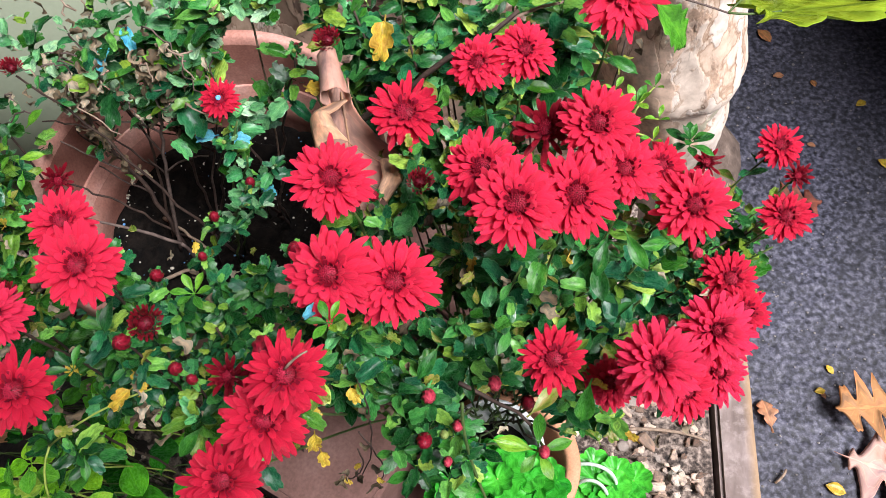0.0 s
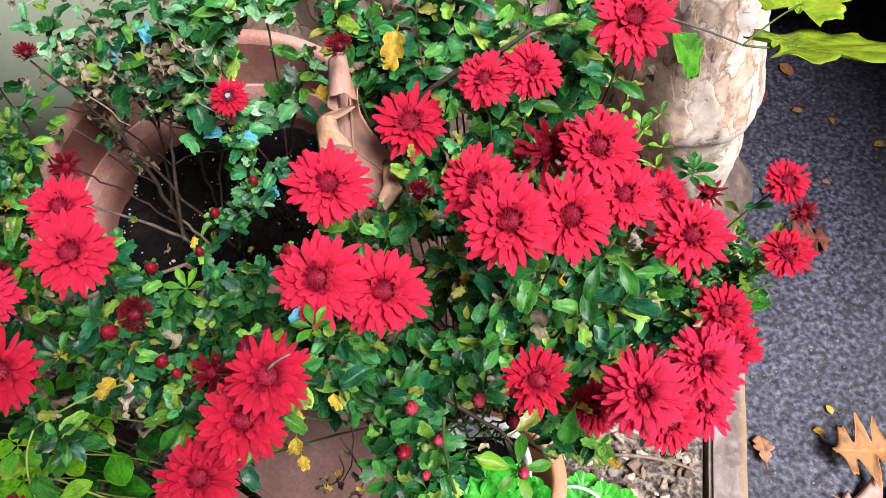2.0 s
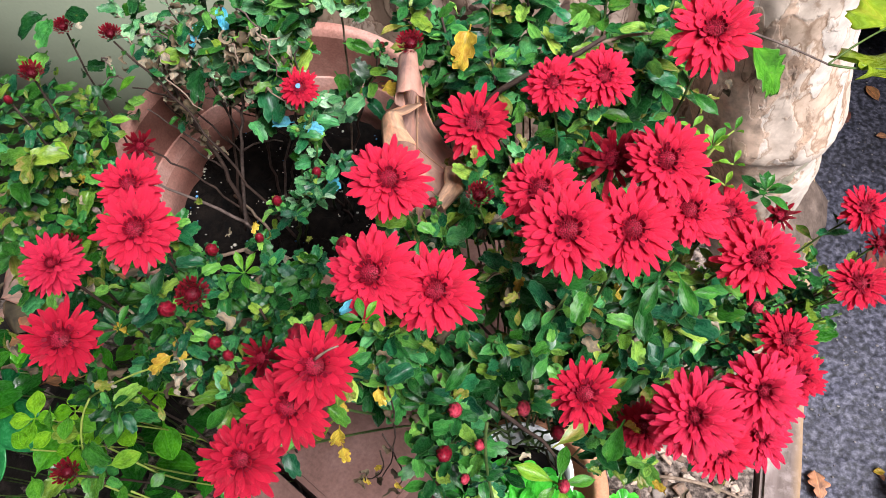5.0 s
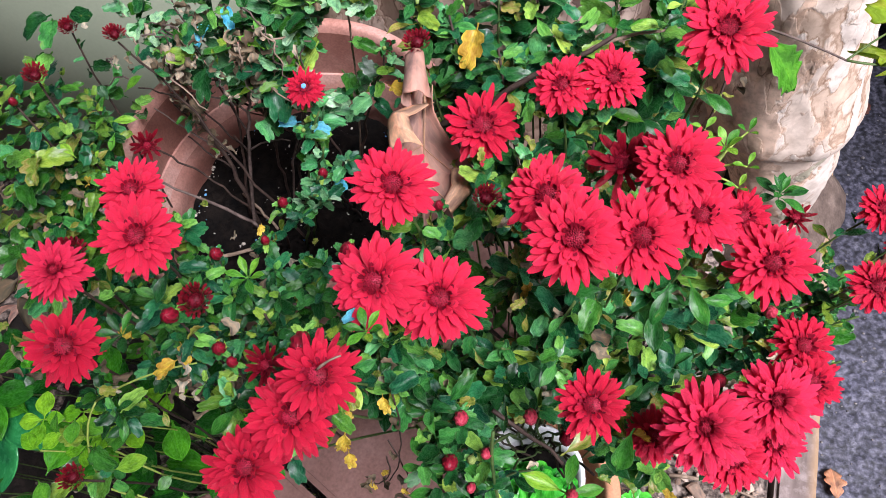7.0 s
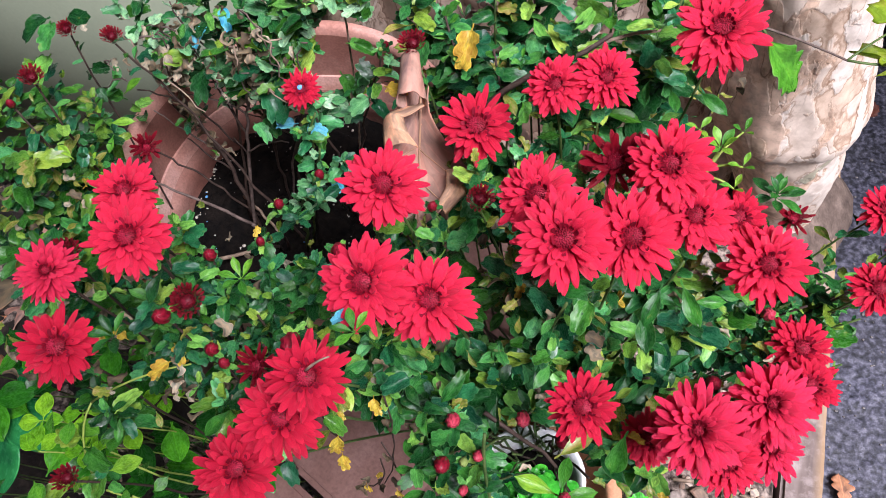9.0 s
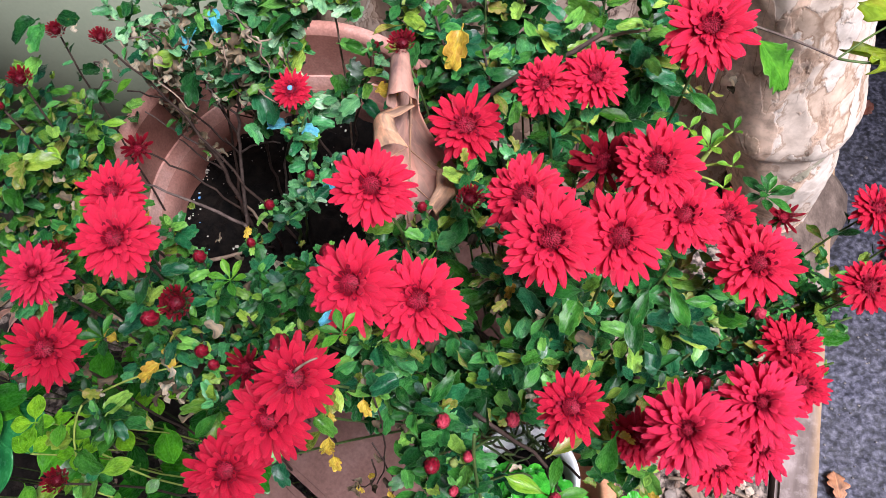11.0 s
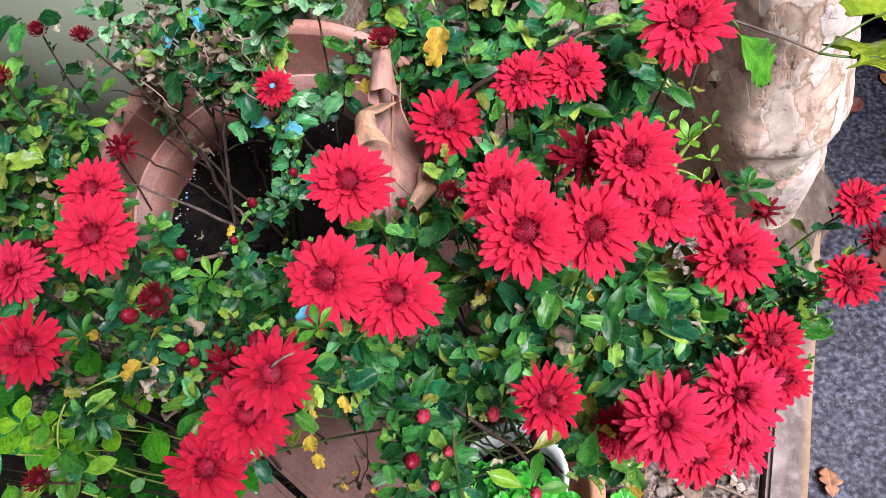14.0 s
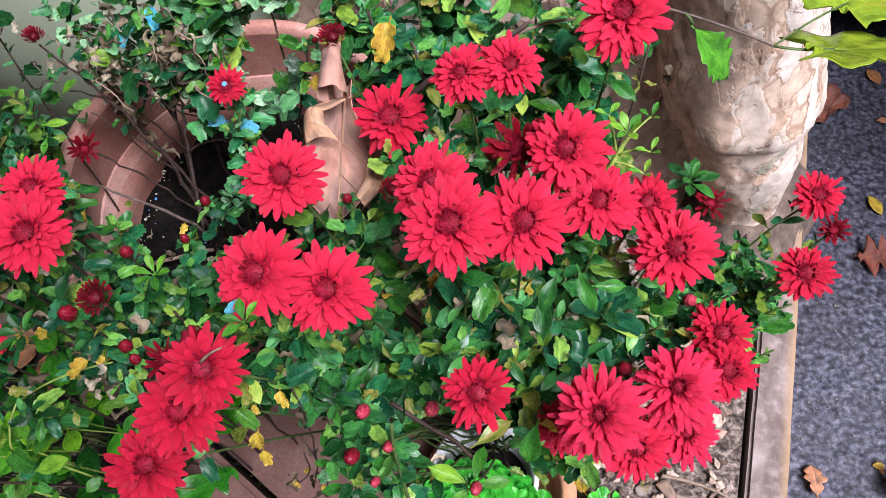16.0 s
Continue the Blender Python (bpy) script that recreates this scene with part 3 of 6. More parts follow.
FADED_LEAVES = variants(lambda r: lobed_blade(r, r.uniform(0.25, 0.32), r.uniform(0.25, 0.45), r.uniform(0.2, 0.8), r.uniform(0.0, 0.5), r.uniform(0.05, 0.10)), 6, 19)
ROUND_LEAVES = variants(lambda r: blade(oval_half(r.uniform(0.30, 0.38), 0.5, 0.14), 12, r.uniform(0.0, 0.25), r.uniform(0.0, 0.3), 0.02, 5, r.uniform(-0.1, 0.1)), 4, 13)
CURLED_LEAVES = variants(withered_curl, 12, 14)


def leaf_meshes(shapes, mat):
    return [s.mesh("leaf", mat) for s in shapes]


SETS = {}


def leaf_set(key):
    """Shapes and meshes of one kind of leaf."""
    if key not in SETS:
        shapes, mat = {
            "green": (MUM_LEAVES, LEAF), "blue": (MUM_LEAVES, LEAF_BLUE), "frost": (MUM_LEAVES, LEAF_FROST), "young": (SPOON_LEAVES, LEAF_YOUNG), "spoon": (SPOON_LEAVES, LEAF),
            "yellow": (FADED_LEAVES, LEAF_YELLOW), "lime": (SPOON_LEAVES, LEAF_LIME), "faded": (FADED_LEAVES, LEAF_LIME), "paint": (MUM_LEAVES, LEAF_PAINT), "dead": (CURLED_LEAVES, LEAF_DEAD),
            "deep": (SPOON_LEAVES, LEAF_DEEP), "bright": (ROUND_LEAVES, LEAF_BRIGHT), "broad": (MUM_LEAVES, LEAF_BRIGHT), "clover": (ROUND_LEAVES, LEAF_CLOVER), "vine": (ROUND_LEAVES, LEAF_YOUNG), "lobed": (MUM_LEAVES, LEAF_LOBED),
        }[key]
        SETS[key] = (shapes, leaf_meshes(shapes, mat), mat)
    return SETS[key]


# ---- chrysanthemum heads: one unit across, facing +z ----
def petal(length, wide, cup, curl, notch=0.05, sway=0.0):
    """A strap-shaped ray floret, keeled along two grooves, with a blunt notched tip."""
    def half(t):
        return wide * (0.34 + 0.66 * min(1, t / 0.62) ** 0.9) * (1 if t < 0.58 else math.sqrt(max(0.05, 1 - ((t - 0.58) / 0.43) ** 2.0)))
    s = Sheet()
    pts, uvs = [], []
    rows, cols = 10, 7
    for i in range(rows):
        t = i / (rows - 1)
        for j in range(cols):
            u = 2 * j / (cols - 1) - 1
            x = u * half(t)
            y = length * (t - (notch * (1 - abs(u)) if i == rows - 1 else 0))
            groove = 0.15 * wide * math.cos(u * 7.0) * math.sin(math.pi * min(1.0, t * 1.1))
            pts.append(Vector((x + sway * length * t * t, y, cup * u * u * wide * (1.1 - 0.9 * t) - 0.22 * wide * u * u * t + curl * length * (t * t) - groove)))
            uvs.append((u * 3, t))
    s.grid(pts, uvs, rows, cols)
    return s


def head_petals(seed, rows, fullness=1.0, base=0.07):
    """Whorls of petals: rows of (count, reach, rise in degrees)."""
    rng = random.Random(seed)
    s = Sheet()
    for k, (count, reach, rise) in enumerate(rows):
        for i in range(count):
            a = 2 * math.pi * (i + rng.uniform(-0.28, 0.28) + 0.5 * k) / count
            length = reach * rng.uniform(0.82, 1.08)
            p = petal(length - 0.07, rng.uniform(0.036, 0.051) * fullness, rng.uniform(-0.1, 0.7), rng.uniform(-0.28, 0.14), 0.03, rng.uniform(-0.13, 0.13))
            m = Matrix.Rotation(a, 4, "Z") @ Matrix.Translation((0, base if base < 0.1 else base * (1 - 0.10 * k), 0.015 * k)) @ Matrix.Rotation(radians(rise + rng.uniform(-11, 11)), 4, "X") @ Matrix.Rotation(rng.uniform(-0.45, 0.45), 4, "Y")
            s.add(p, m)
    return s


def head_disc(seed, radius=0.13, high=0.12, florets=90):
    rng = random.Random(seed)
    s = Sheet()
    s.add(lathe([(radius * math.cos(a), high * math.sin(a)) for a in np.linspace(0, 1.5, 6)], 14), Matrix.Translation((0, 0, 0.01)))
    for i in range(florets):
        q = math.sqrt((i + 0.5) / florets)
        a = i * 2.39996
        r = radius * 1.02 * q
        z = high * math.sqrt(max(0, 1 - q * q)) + 0.005
        tip = Vector((r * math.cos(a), r * math.sin(a), 0)) * (0.9 - 0.35 * (1 - q)) + Vector((0, 0, z + rng.uniform(0.02, 0.045)))
        if i >= florets - 34:
            continue
        floret = tube([(r * math.cos(a), r * math.sin(a), z - 0.01), tip], [0.0095, 0.0066], 4)
        floret.uv = [(q, v) for _, v in floret.uv]
        s.add(floret, Matrix.Identity(4))
    for k, (count, reach, rise, foot) in enumerate(((13, 0.115, 30, 0.085), (11, 0.085, 52, 0.072))):
        for i in range(count):
            p = petal(reach * rng.uniform(0.8, 1.2), 0.024, 0.7, 0.25, 0.05, rng.uniform(-0.2, 0.2))
            p.uv = [(0.62 - 0.25 * v + 0.2 * k, v) for _, v in p.uv]
            s.add(p, Matrix.Rotation(6.283 * (i + rng.uniform(-0.3, 0.3)) / count, 4, "Z") @ Matrix.Translation((0, foot * radius / 0.12, 0.05 + 0.02 * k)) @ Matrix.Rotation(radians(rise + rng.uniform(-12, 12)), 4, "X"))
    return s


def cup_of_sepals(radius, high):
    s = lathe([(0.012, -high), (radius * 0.55, -high * 0.8), (radius, -high * 0.25), (radius * 1.04, 0.0), (radius * 0.9, 0.01)], 12)
    return s


HEAD_ROWS = {
    "open": [(23, 0.50, -5), (22, 0.47, 3), (19, 0.42, 11), (15, 0.34, 21), (11, 0.25, 37)],
    "wide": [(21, 0.50, -6), (19, 0.46, 3), (15, 0.40, 12), (12, 0.30, 26)],
    "double": [(23, 0.50, -10), (22, 0.48, 1), (19, 0.44, 11), (16, 0.38, 23), (13, 0.30, 38), (9, 0.23, 55)],
    "opening": [(11, 0.48, 30), (10, 0.42, 44), (8, 0.34, 58)],
    "tight": [(24, 0.34, 60), (23, 0.31, 72), (20, 0.27, 84), (17, 0.25, 88), (13, 0.23, 90), (9, 0.21, 92), (6, 0.20, 94)],
}
HEADS = {}


def head_meshes(kind, mat):
    """Petal, centre and calyx meshes of a kind of flower, a few of each."""
    key = (kind, mat.name)
    if key not in HEADS:
        made = []
        for seed in range(4 if kind in ("open", "double") else 2):
            made.append((head_petals(seed * 7 + len(kind), HEAD_ROWS[kind], {"double": 0.96, "opening": 0.95, "tight": 1.0}.get(kind, 1.06), 0.30 if kind == "tight" else 0.07).mesh("flower", mat),
                         head_disc(seed, {"double": 0.084, "tight": 0.21, "wide": 0.150}.get(kind, 0.135), 0.16 if kind == "tight" else 0.10).mesh("flower_centre", DISC_DARK if kind == "tight" else DISC)))
        HEADS[key] = made
    return HEADS[key]


CUP = cup_of_sepals(0.16, 0.17).mesh("calyx", CALYX)


def bud_shape(seed, ribs=5):
    """A closed bud of furled petals, one unit across."""
    rng = random.Random(seed)
    turn, lean = rng.uniform(0.5, 0.9), rng.uniform(0, 6.28)
    rows, cols = 12, ribs * 7
    s = Sheet()
    pts, uvs = [], []
    for i in range(rows):
        t = i / (rows - 1)
        el = -1.15 + 2.68 * t
        for j in range(cols):
            a = 2 * math.pi * j / cols
            fold = ((a * ribs / (2 * math.pi)) + turn * el * 1.6) % 1.0
            r = 0.5 * (1 + 0.46 * (fold ** 0.6 - 0.6) * max(0.0, math.cos(el)) ** 0.3 + 0.03 * math.sin(2 * a + lean)) if el < 1.5 else 0.5
            pts.append(Vector((r * math.cos(el) * math.cos(a), r * math.cos(el) * math.sin(a), 0.78 * math.sin(el) + 0.12 * fold * t * t)))
            uvs.append((fold * 2 - 1, 0.02 + (0.35 + 0.6 * t) * min(1.0, fold * 2.2)))
    s.grid(pts, uvs, rows, cols, wrap=True)
    return s


BUD_CUP = lathe([(0.06, -0.72), (0.28, -0.62), (0.42, -0.40), (0.47, -0.20), (0.455, -0.12), (0.40, -0.14)], 12).mesh("calyx", CALYX)
BUDS = {mat.name: [bud_shape(i).mesh("bud", mat) for i in range(3)] for mat in (BUD_CRIMSON, BUD_ROSY, GREEN_BUD)}


# ---- ground, bed, edging ----
def noisy_sheet(x0, x1, y0, y1, z, nx, ny, high, scale, seed=0.0):
    s = Sheet()
    pts, uvs = [], []
    for i in range(ny + 1):
        for j in range(nx + 1):
            x, y = x0 + (x1 - x0) * j / nx, y0 + (y1 - y0) * i / ny
            e = 0.0 if i in (0, ny) or j in (0, nx) else high * noise.fractal(Vector((x * scale, y * scale, seed)), 1.0, 2.0, 4)
            pts.append(Vector((x, y, z + e)))
            uvs.append((x, y))
    s.grid(pts, uvs, ny + 1, nx + 1)
    return s


ROAD = -0.235  # the asphalt lies a timber's height below the bed
def road_sheet():
    """The asphalt: one sheet to the horizon, with its coarse stones in relief beside the bed."""
    xs = [-60, -8, -1.7, 0.30] + list(np.arange(0.395, 1.22, 0.005)) + [1.5, 3, 9, 60]
    ys = [-60, -8, -1, -0.2] + list(np.arange(0.0, 1.75, 0.006)) + [2.0, 3.5, 10, 60]
    s = Sheet()
    pts, uvs = [], []
    for y in ys:
        for x in xs:
            p = Vector((x, y, 0))
            h = 0.0
            if 0.39 < x < 1.23 and -0.01 < y < 1.76:
                h = 0.0017 * noise.noise(p * 120) + 0.0013 * noise.noise(p * 48 + Vector((3, 1, 5))) - 0.0008
                h -= 0.004 * max(0.0, noise.noise(p * 75 + Vector((9, 4, 2))) - 0.32)
            pts.append(Vector((x, y, ROAD + h)))
            uvs.append((x, y))
    s.grid(pts, uvs, len(ys), len(xs))
    return s


ground = new("ground", road_sheet().mesh("ground", ASPHALT))
tagged(ground, "dark blue-grey damp asphalt with pale grit", "ground", kind="structure")
EDGE = 0.330  # the bed's right edge where y is 0.3; it runs along the timber


def along_edging(s):
    for p in s.v:
        p.x += 0.07 * (p.y - 0.3) * (p.x + 1.6) / 1.93
    return s


bed = new("bed", along_edging(noisy_sheet(-1.6, EDGE, -0.5, 1.7, 0.004, 110, 120, 0.014, 14)).mesh("bed", MULCH))
tagged(bed, "brown planting bed of bark mulch and soil", "bed", kind="structure")
rim = Sheet()
pts = [Vector((x, y, z)) for x, y in ((-1.6, -0.5), (EDGE, -0.5), (EDGE, 1.7), (-1.6, 1.7)) for z in (ROAD - 0.02, 0.004)]
rim.v, rim.uv = pts, [(0, 0)] * 8
rim.f = [(0, 2, 3, 1), (2, 4, 5, 3), (4, 6, 7, 5), (6, 0, 1, 7)]
part("bed_side", along_edging(rim).mesh("bed_side", MULCH, False), bed)

# Darker soil sheet over the bed's left part, sunk at its edges.
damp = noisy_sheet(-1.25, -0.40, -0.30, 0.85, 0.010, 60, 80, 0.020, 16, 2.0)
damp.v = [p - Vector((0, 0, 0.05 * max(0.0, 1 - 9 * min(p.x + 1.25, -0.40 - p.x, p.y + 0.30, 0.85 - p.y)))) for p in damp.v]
part("dark_soil_sheet", damp.mesh("dark_soil_sheet", DARK_SOIL), bed, "dark soil round the undergrowth")

grit = Sheet()
rng = random.Random(5)
for i in range(800):
    x, y = rng.uniform(0.42, 1.15), rng.uniform(0.1, 1.6)
    r = rng.uniform(0.0010, 0.0026) * (1.9 if rng.random() < 0.08 else 1)
    grit.add(lathe([(0.2, 0), (1, 0.1), (0.8, 0.6), (0.2, 0.8)], 5), Matrix.Translation((x, y, ROAD - 0.0002)) @ Matrix.Diagonal((r * rng.uniform(0.7, 1.4), r, r * 0.9, 1)))
tagged(new("asphalt_grit", grit.mesh("asphalt_grit", GRIT)), "loose pale grit strewn over the asphalt", "grit", kind="stuff")


def bevelled_box(lx, ly, lz, edge=0.006, jitter=0.0, cuts=0, seed=0):
    bm = bmesh.new()
    bmesh.ops.create_cube(bm, size=1, matrix=Matrix.Diagonal((lx, ly, lz, 1)))
    if cuts:
        bmesh.ops.subdivide_edges(bm, edges=[e for e in bm.edges if abs(e.verts[0].co.y - e.verts[1].co.y) > ly * 0.5], cuts=cuts)
    bmesh.ops.bevel(bm, geom=[e for e in bm.edges if e.calc_face_angle(0) > 0.5], offset=edge, segments=2, affect="EDGES")
    if jitter:
        for v in bm.verts:
            v.co += noise.noise_vector(v.co * 17 + Vector((seed, 0, 0))) * jitter
    return bm


def mesh_of(bm, name, mat, smooth=False):
    me = bpy.data.meshes.new(name)
    bm.to_mesh(me)
    bm.free()
    me.materials.append(mat)
    if smooth:
        me.polygons.foreach_set("use_smooth", np.ones(len(me.polygons), dtype=bool))
    return me


edging = new("timber_edging", mesh_of(bevelled_box(0.052, 1.60, 0.25, 0.005, 0.0016, 60), "timber_edging", TIMBER))
edging.matrix_world = pose(0.371, 0.40, -0.113, 0, 0, -4.0)
mound = lathe([(1.0, -0.035), (0.93, -0.005), (0.7, 0.030), (0.4, 0.062), (0.02, 0.070)], 40)
mound.v = [Vector((p.x * (0.115 + 0.02 * math.sin(p.y * 5)), p.y * 0.20, p.z + 0.010 * noise.noise(p * 4))) for p in mound.v]
part("soil_mound", mound.mesh("soil_mound", BARE_SOIL), bed, "bare soil heaped at the foot of the tree", pose(0.335, 0.795, 0))
tagged(edging, "weathered grey-brown timber edging board between bed and asphalt", "edging", kind="structure")

# Wall that is never in view, added to keep the far side dark.
back = new("added_wall_north", mesh_of(bevelled_box(7, 0.12, 2.2, 0.01), "added_wall_north", DARK_WALL))
back.matrix_world = pose(1.5, 2.9, 0.87)
tagged(back, "added plain dark wall, unseen, far behind the tree", "wall", kind="structure")
# Low box just out of view, added to shade the asphalt beneath it.
over = new("shade_box_far", mesh_of(bevelled_box(2.6, 1.5, 0.4, 0.02), "shade_box_far", DARK_WALL))
over.matrix_world = pose(1.75, 2.09, 0.21)
tagged(over, "added low dark box that shades the far asphalt", "wall", kind="structure")

# Unseen wall, added so that its shadow darkens the far right asphalt.
side = new("shade_wall_east", mesh_of(bevelled_box(0.2, 2.3, 1.7, 0.02), "shade_wall_east", DARK_WALL))
side.matrix_world = pose(1.30, 1.70, 0.61)
tagged(side, "added dark wall that shades the asphalt from the side", "wall", kind="structure")

# Overhead slab out of view, added to shade the lower left softly.
eave = new("shade_slab_overhead", mesh_of(bevelled_box(2.0, 5.0, 0.12, 0.01), "shade_slab_overhead", DARK_WALL))
eave.matrix_world = pose(-0.05, -1.34, 2.37, 0, 0, 53)
tagged(eave, "added dark slab overhead that shades the near left of the bed", "eave", kind="structure")
# Unseen wall added below the slab; it blocks light from behind too.
near = new("added_wall_south", mesh_of(bevelled_box(0.15, 5.0, 2.55, 0.01), "added_wall_south", DARK_WALL))
near.matrix_world = pose(-0.60, -2.07, 1.035, 0, 0, 53)
tagged(near, "added plain dark wall under the overhead slab", "wall", kind="structure")

# wood chips and stones on the bed
rng = random.Random(8)
def shard(rng):
    """A broken flake of bark: a crooked outline with a ragged bevelled edge."""
    n = rng.randrange(6, 10)
    long = rng.uniform(1.0, 2.6)
    ring = [(rng.uniform(0.22, 0.52), 2 * math.pi * (i + rng.uniform(-0.3, 0.3)) / n) for i in range(n)]
    s = Sheet()
    tilt = rng.uniform(-0.15, 0.15)
    for k, z in ((1.0, 0.0), (0.96, 0.09), (0.72, 0.15)):
        for r, a in ring:
            s.v.append(Vector((k * r * math.cos(a) / math.sqrt(long), k * r * math.sin(a) * math.sqrt(long), z + tilt * r * math.sin(a) + rng.uniform(-0.025, 0.025))))
            s.uv.append((k * math.cos(a) * 0.8, 0.5 + 0.5 * k * math.sin(a)))
    s.v.append(Vector((0, 0, 0.15)))
    s.uv.append((0, 0.5))
    for i in range(n):
        j = (i + 1) % n
        s.f += [(i, j, n + j, n + i), (n + i, n + j, 2 * n + j, 2 * n + i), (2 * n + i, 2 * n + j, 3 * n, 3 * n)]
    s.f = [q if q[2] != q[3] else q[:3] for q in s.f]
    return s


chips = [shard(rng).mesh("wood_chip", CHIP, False) for k in range(10)]
for i in range(298):
    x, y = rng.uniform(0.10, 0.325), rng.uniform(0.18, 0.44) if i % 4 else rng.uniform(0.12, 0.62)
    if i > 270:
        x, y = rng.uniform(-0.95, -0.4), rng.uniform(0.1, 0.6)
    size = rng.uniform(0.007, 0.021) * (1.6 if rng.random() < 0.18 else 1)
    x = min(x, 0.322 - size * 0.7)
    part("wood_chip", chips[i % 10], bed, m=pose(x, y, rng.uniform(0.008, 0.018), rng.uniform(-16, 16), rng.uniform(-16, 16), rng.uniform(0, 360)) @ Matrix.Scale(size, 4))


def pebble(seed, squash=0.6):
    bm = bmesh.new()
    bmesh.ops.create_icosphere(bm, subdivisions=3, radius=1)
    for v in bm.verts:
        v.co *= 1 + 0.22 * noise.noise(v.co * 1.3 + Vector((seed, 2, 0))) + 0.05 * noise.noise(v.co * 5 + Vector((seed, 0, 0)))
        v.co.z *= squash
    return bm


PEBBLES = [mesh_of(pebble(i * 3.7), "stone", GREY_STONE if i < 3 else STONE, True) for i in range(4)]
for i, (x, y, r) in enumerate([(0.312, 0.332, 0.012), (0.225, 0.375, 0.013), (0.185, 0.40, 0.018), (0.295, 0.40, 0.010), (0.255, 0.30, 0.009), (0.28, 0.275, 0.012), (0.21, 0.315, 0.008), (0.31, 0.50, 0.016), (0.27, 0.45, 0.013), (0.30, 0.56, 0.018)]):
    s = new("stone", PEBBLES[3 if i == 5 else i % 3])
    s.matrix_world = pose(x, y, r * 0.25, 0, 0, i * 50) @ Matrix.Scale(r, 4)
    tagged(s, "cream-white rounded stone lying in the bark mulch" if i == 5 else "dull grey-brown rounded stone lying in the bark mulch", "stone", "stones in the bed")
for a, b, r in (((0.205, 0.335, 0.012), (0.325, 0.322, 0.014), 0.0028), ((0.16, 0.36, 0.02), (0.21, 0.46, 0.015), 0.0035), ((0.24, 0.25, 0.012), (0.31, 0.21, 0.012), 0.002)):
    st = new("stick", tube(bend(a, b, (0.004, 0.006, 0.004), 6), [r, r, r * 0.9, r * 0.9, r * 0.8, r * 0.7, r * 0.5], 7).mesh("stick", STEM_DRY))
    tagged(st, "thin bare grey-brown stick on the mulch", "stick", "sticks on the bed")


# ---- fallen leaves on the asphalt ----
SCRAPS = [(0.638, 1.361, -145, 0.045, LEAF_OAK), (0.648, 1.217, -80, 0.026, LEAF_OAK), (0.733, 1.185, 10, 0.022, LEAF_OAK), (0.808, 1.130, -60, 0.028, LEAF_YELLOW), (0.818, 0.985, -130, 0.034, LEAF_YELLOW),
          (0.620, 0.532, -150, 0.019, LEAF_YELLOW), (0.590, 0.482, -80, 0.020, LEAF_YELLOW), (0.606, 0.470, 20, 0.014, LEAF_OAK), (0.575, 0.322, -110, 0.034, LEAF_YELLOW), (0.700, 1.02, 60, 0.018, LEAF_OAK)]
def fallen(name, shape, mat, at, turn, size, label, lift=0.004, tilt=(0, 0)):
    ob = new(name, shape.mesh(name, mat))
    so = ob.modifiers.new("thickness", "SOLIDIFY")
    so.thickness = 0.0006 / size
    ob.matrix_world = pose(at[0], at[1], at[2] + lift, tilt[0], tilt[1], turn) @ Matrix.Scale(size, 4)
    return tagged(ob, label, "leaf", "fallen leaves")


fallen("oak_leaf", blade(oak_half, 72, 0.10, -0.10, 0.03, 7, 0.08), LEAF_OAK, (0.738, 0.464, ROAD), 104, 0.142, "tan fallen oak leaf with deep lobes on asphalt", 0.018, (5, -6))
fallen("oak_leaf", blade(oak_half, 72, 0.06, 0.05, 0.04, 7, -0.1), LEAF_OAK_PINK, (0.597, 0.374, ROAD), -112, 0.178, "pinkish-brown fallen oak leaf lying on asphalt", 0.016, (-4, 3))
fallen("oak_leaf", blade(oak_half, 72, 0.12, 0.06, 0.05, 7, 0.1), LEAF_RUSSET, (0.575, 0.870, ROAD), -82, 0.105, "brown oak leaf fallen beside the tree", 0.014, (3, 4))
fallen("leaf_scrap", blade(mum_half(0.5, 0.30), 24, 0.2, 0.2, 0.05), LEAF_OAK, (0.503, 0.405, ROAD), 6, 0.060, "small torn tan leaf against the timber edging", 0.012, (6, 8))
fallen("russet_leaf", palm(plane_outline, cup=0.3), LEAF_RUSSET, (0.552, 1.228, ROAD), 40, 0.060, "dark russet curled leaf behind the trunk", 0.014, (10, -12))
fallen("yellow_leaf", blade(oval_half(0.24, 0.5, 0.05), 10, 0.2, 0.1), LEAF_YELLOW, (0.618, 1.018, ROAD), -150, 0.046, "small yellow leaf on dark asphalt", 0.008)
for x, y, a, size, k in SCRAPS:
    fallen("leaf_scrap", blade(oval_half(0.3, 0.5, 0.03), 8, 0.25, 0.1), k, (x, y, ROAD), a, size, "small dry leaf scrap scattered on the asphalt", 0.004)
asp_twig = new("stick", tube(bend((0.494, 0.323, ROAD + 0.004), (0.515, 0.345, ROAD + 0.006), (0.003, 0, 0.002), 5), [0.0022] * 6, 5).mesh("stick", STEM_DRY))
tagged(asp_twig, "short thin twig lying on asphalt", "stick")

# leaf litter under the plants
rng = random.Random(21)
for i in range(26):
    x, y = rng.uniform(-0.98, -0.62), rng.uniform(0.28, 0.62)
    fallen("dead_leaf", blade(oval_half(rng.uniform(0.28, 0.4), 0.5, 0.1), 10, rng.uniform(0, 0.4), rng.uniform(-0.2, 0.3), 0.06), (LEAF_TAN, LEAF_OAK, LEAF_DEAD)[i % 3], (x, y, 0.0), rng.uniform(0, 360), rng.uniform(0.07, 0.12), "dry brown dead leaf lying in the bed", 0.012 + 0.004 * (i % 4), (rng.uniform(-12, 12), rng.uniform(-12, 12)))


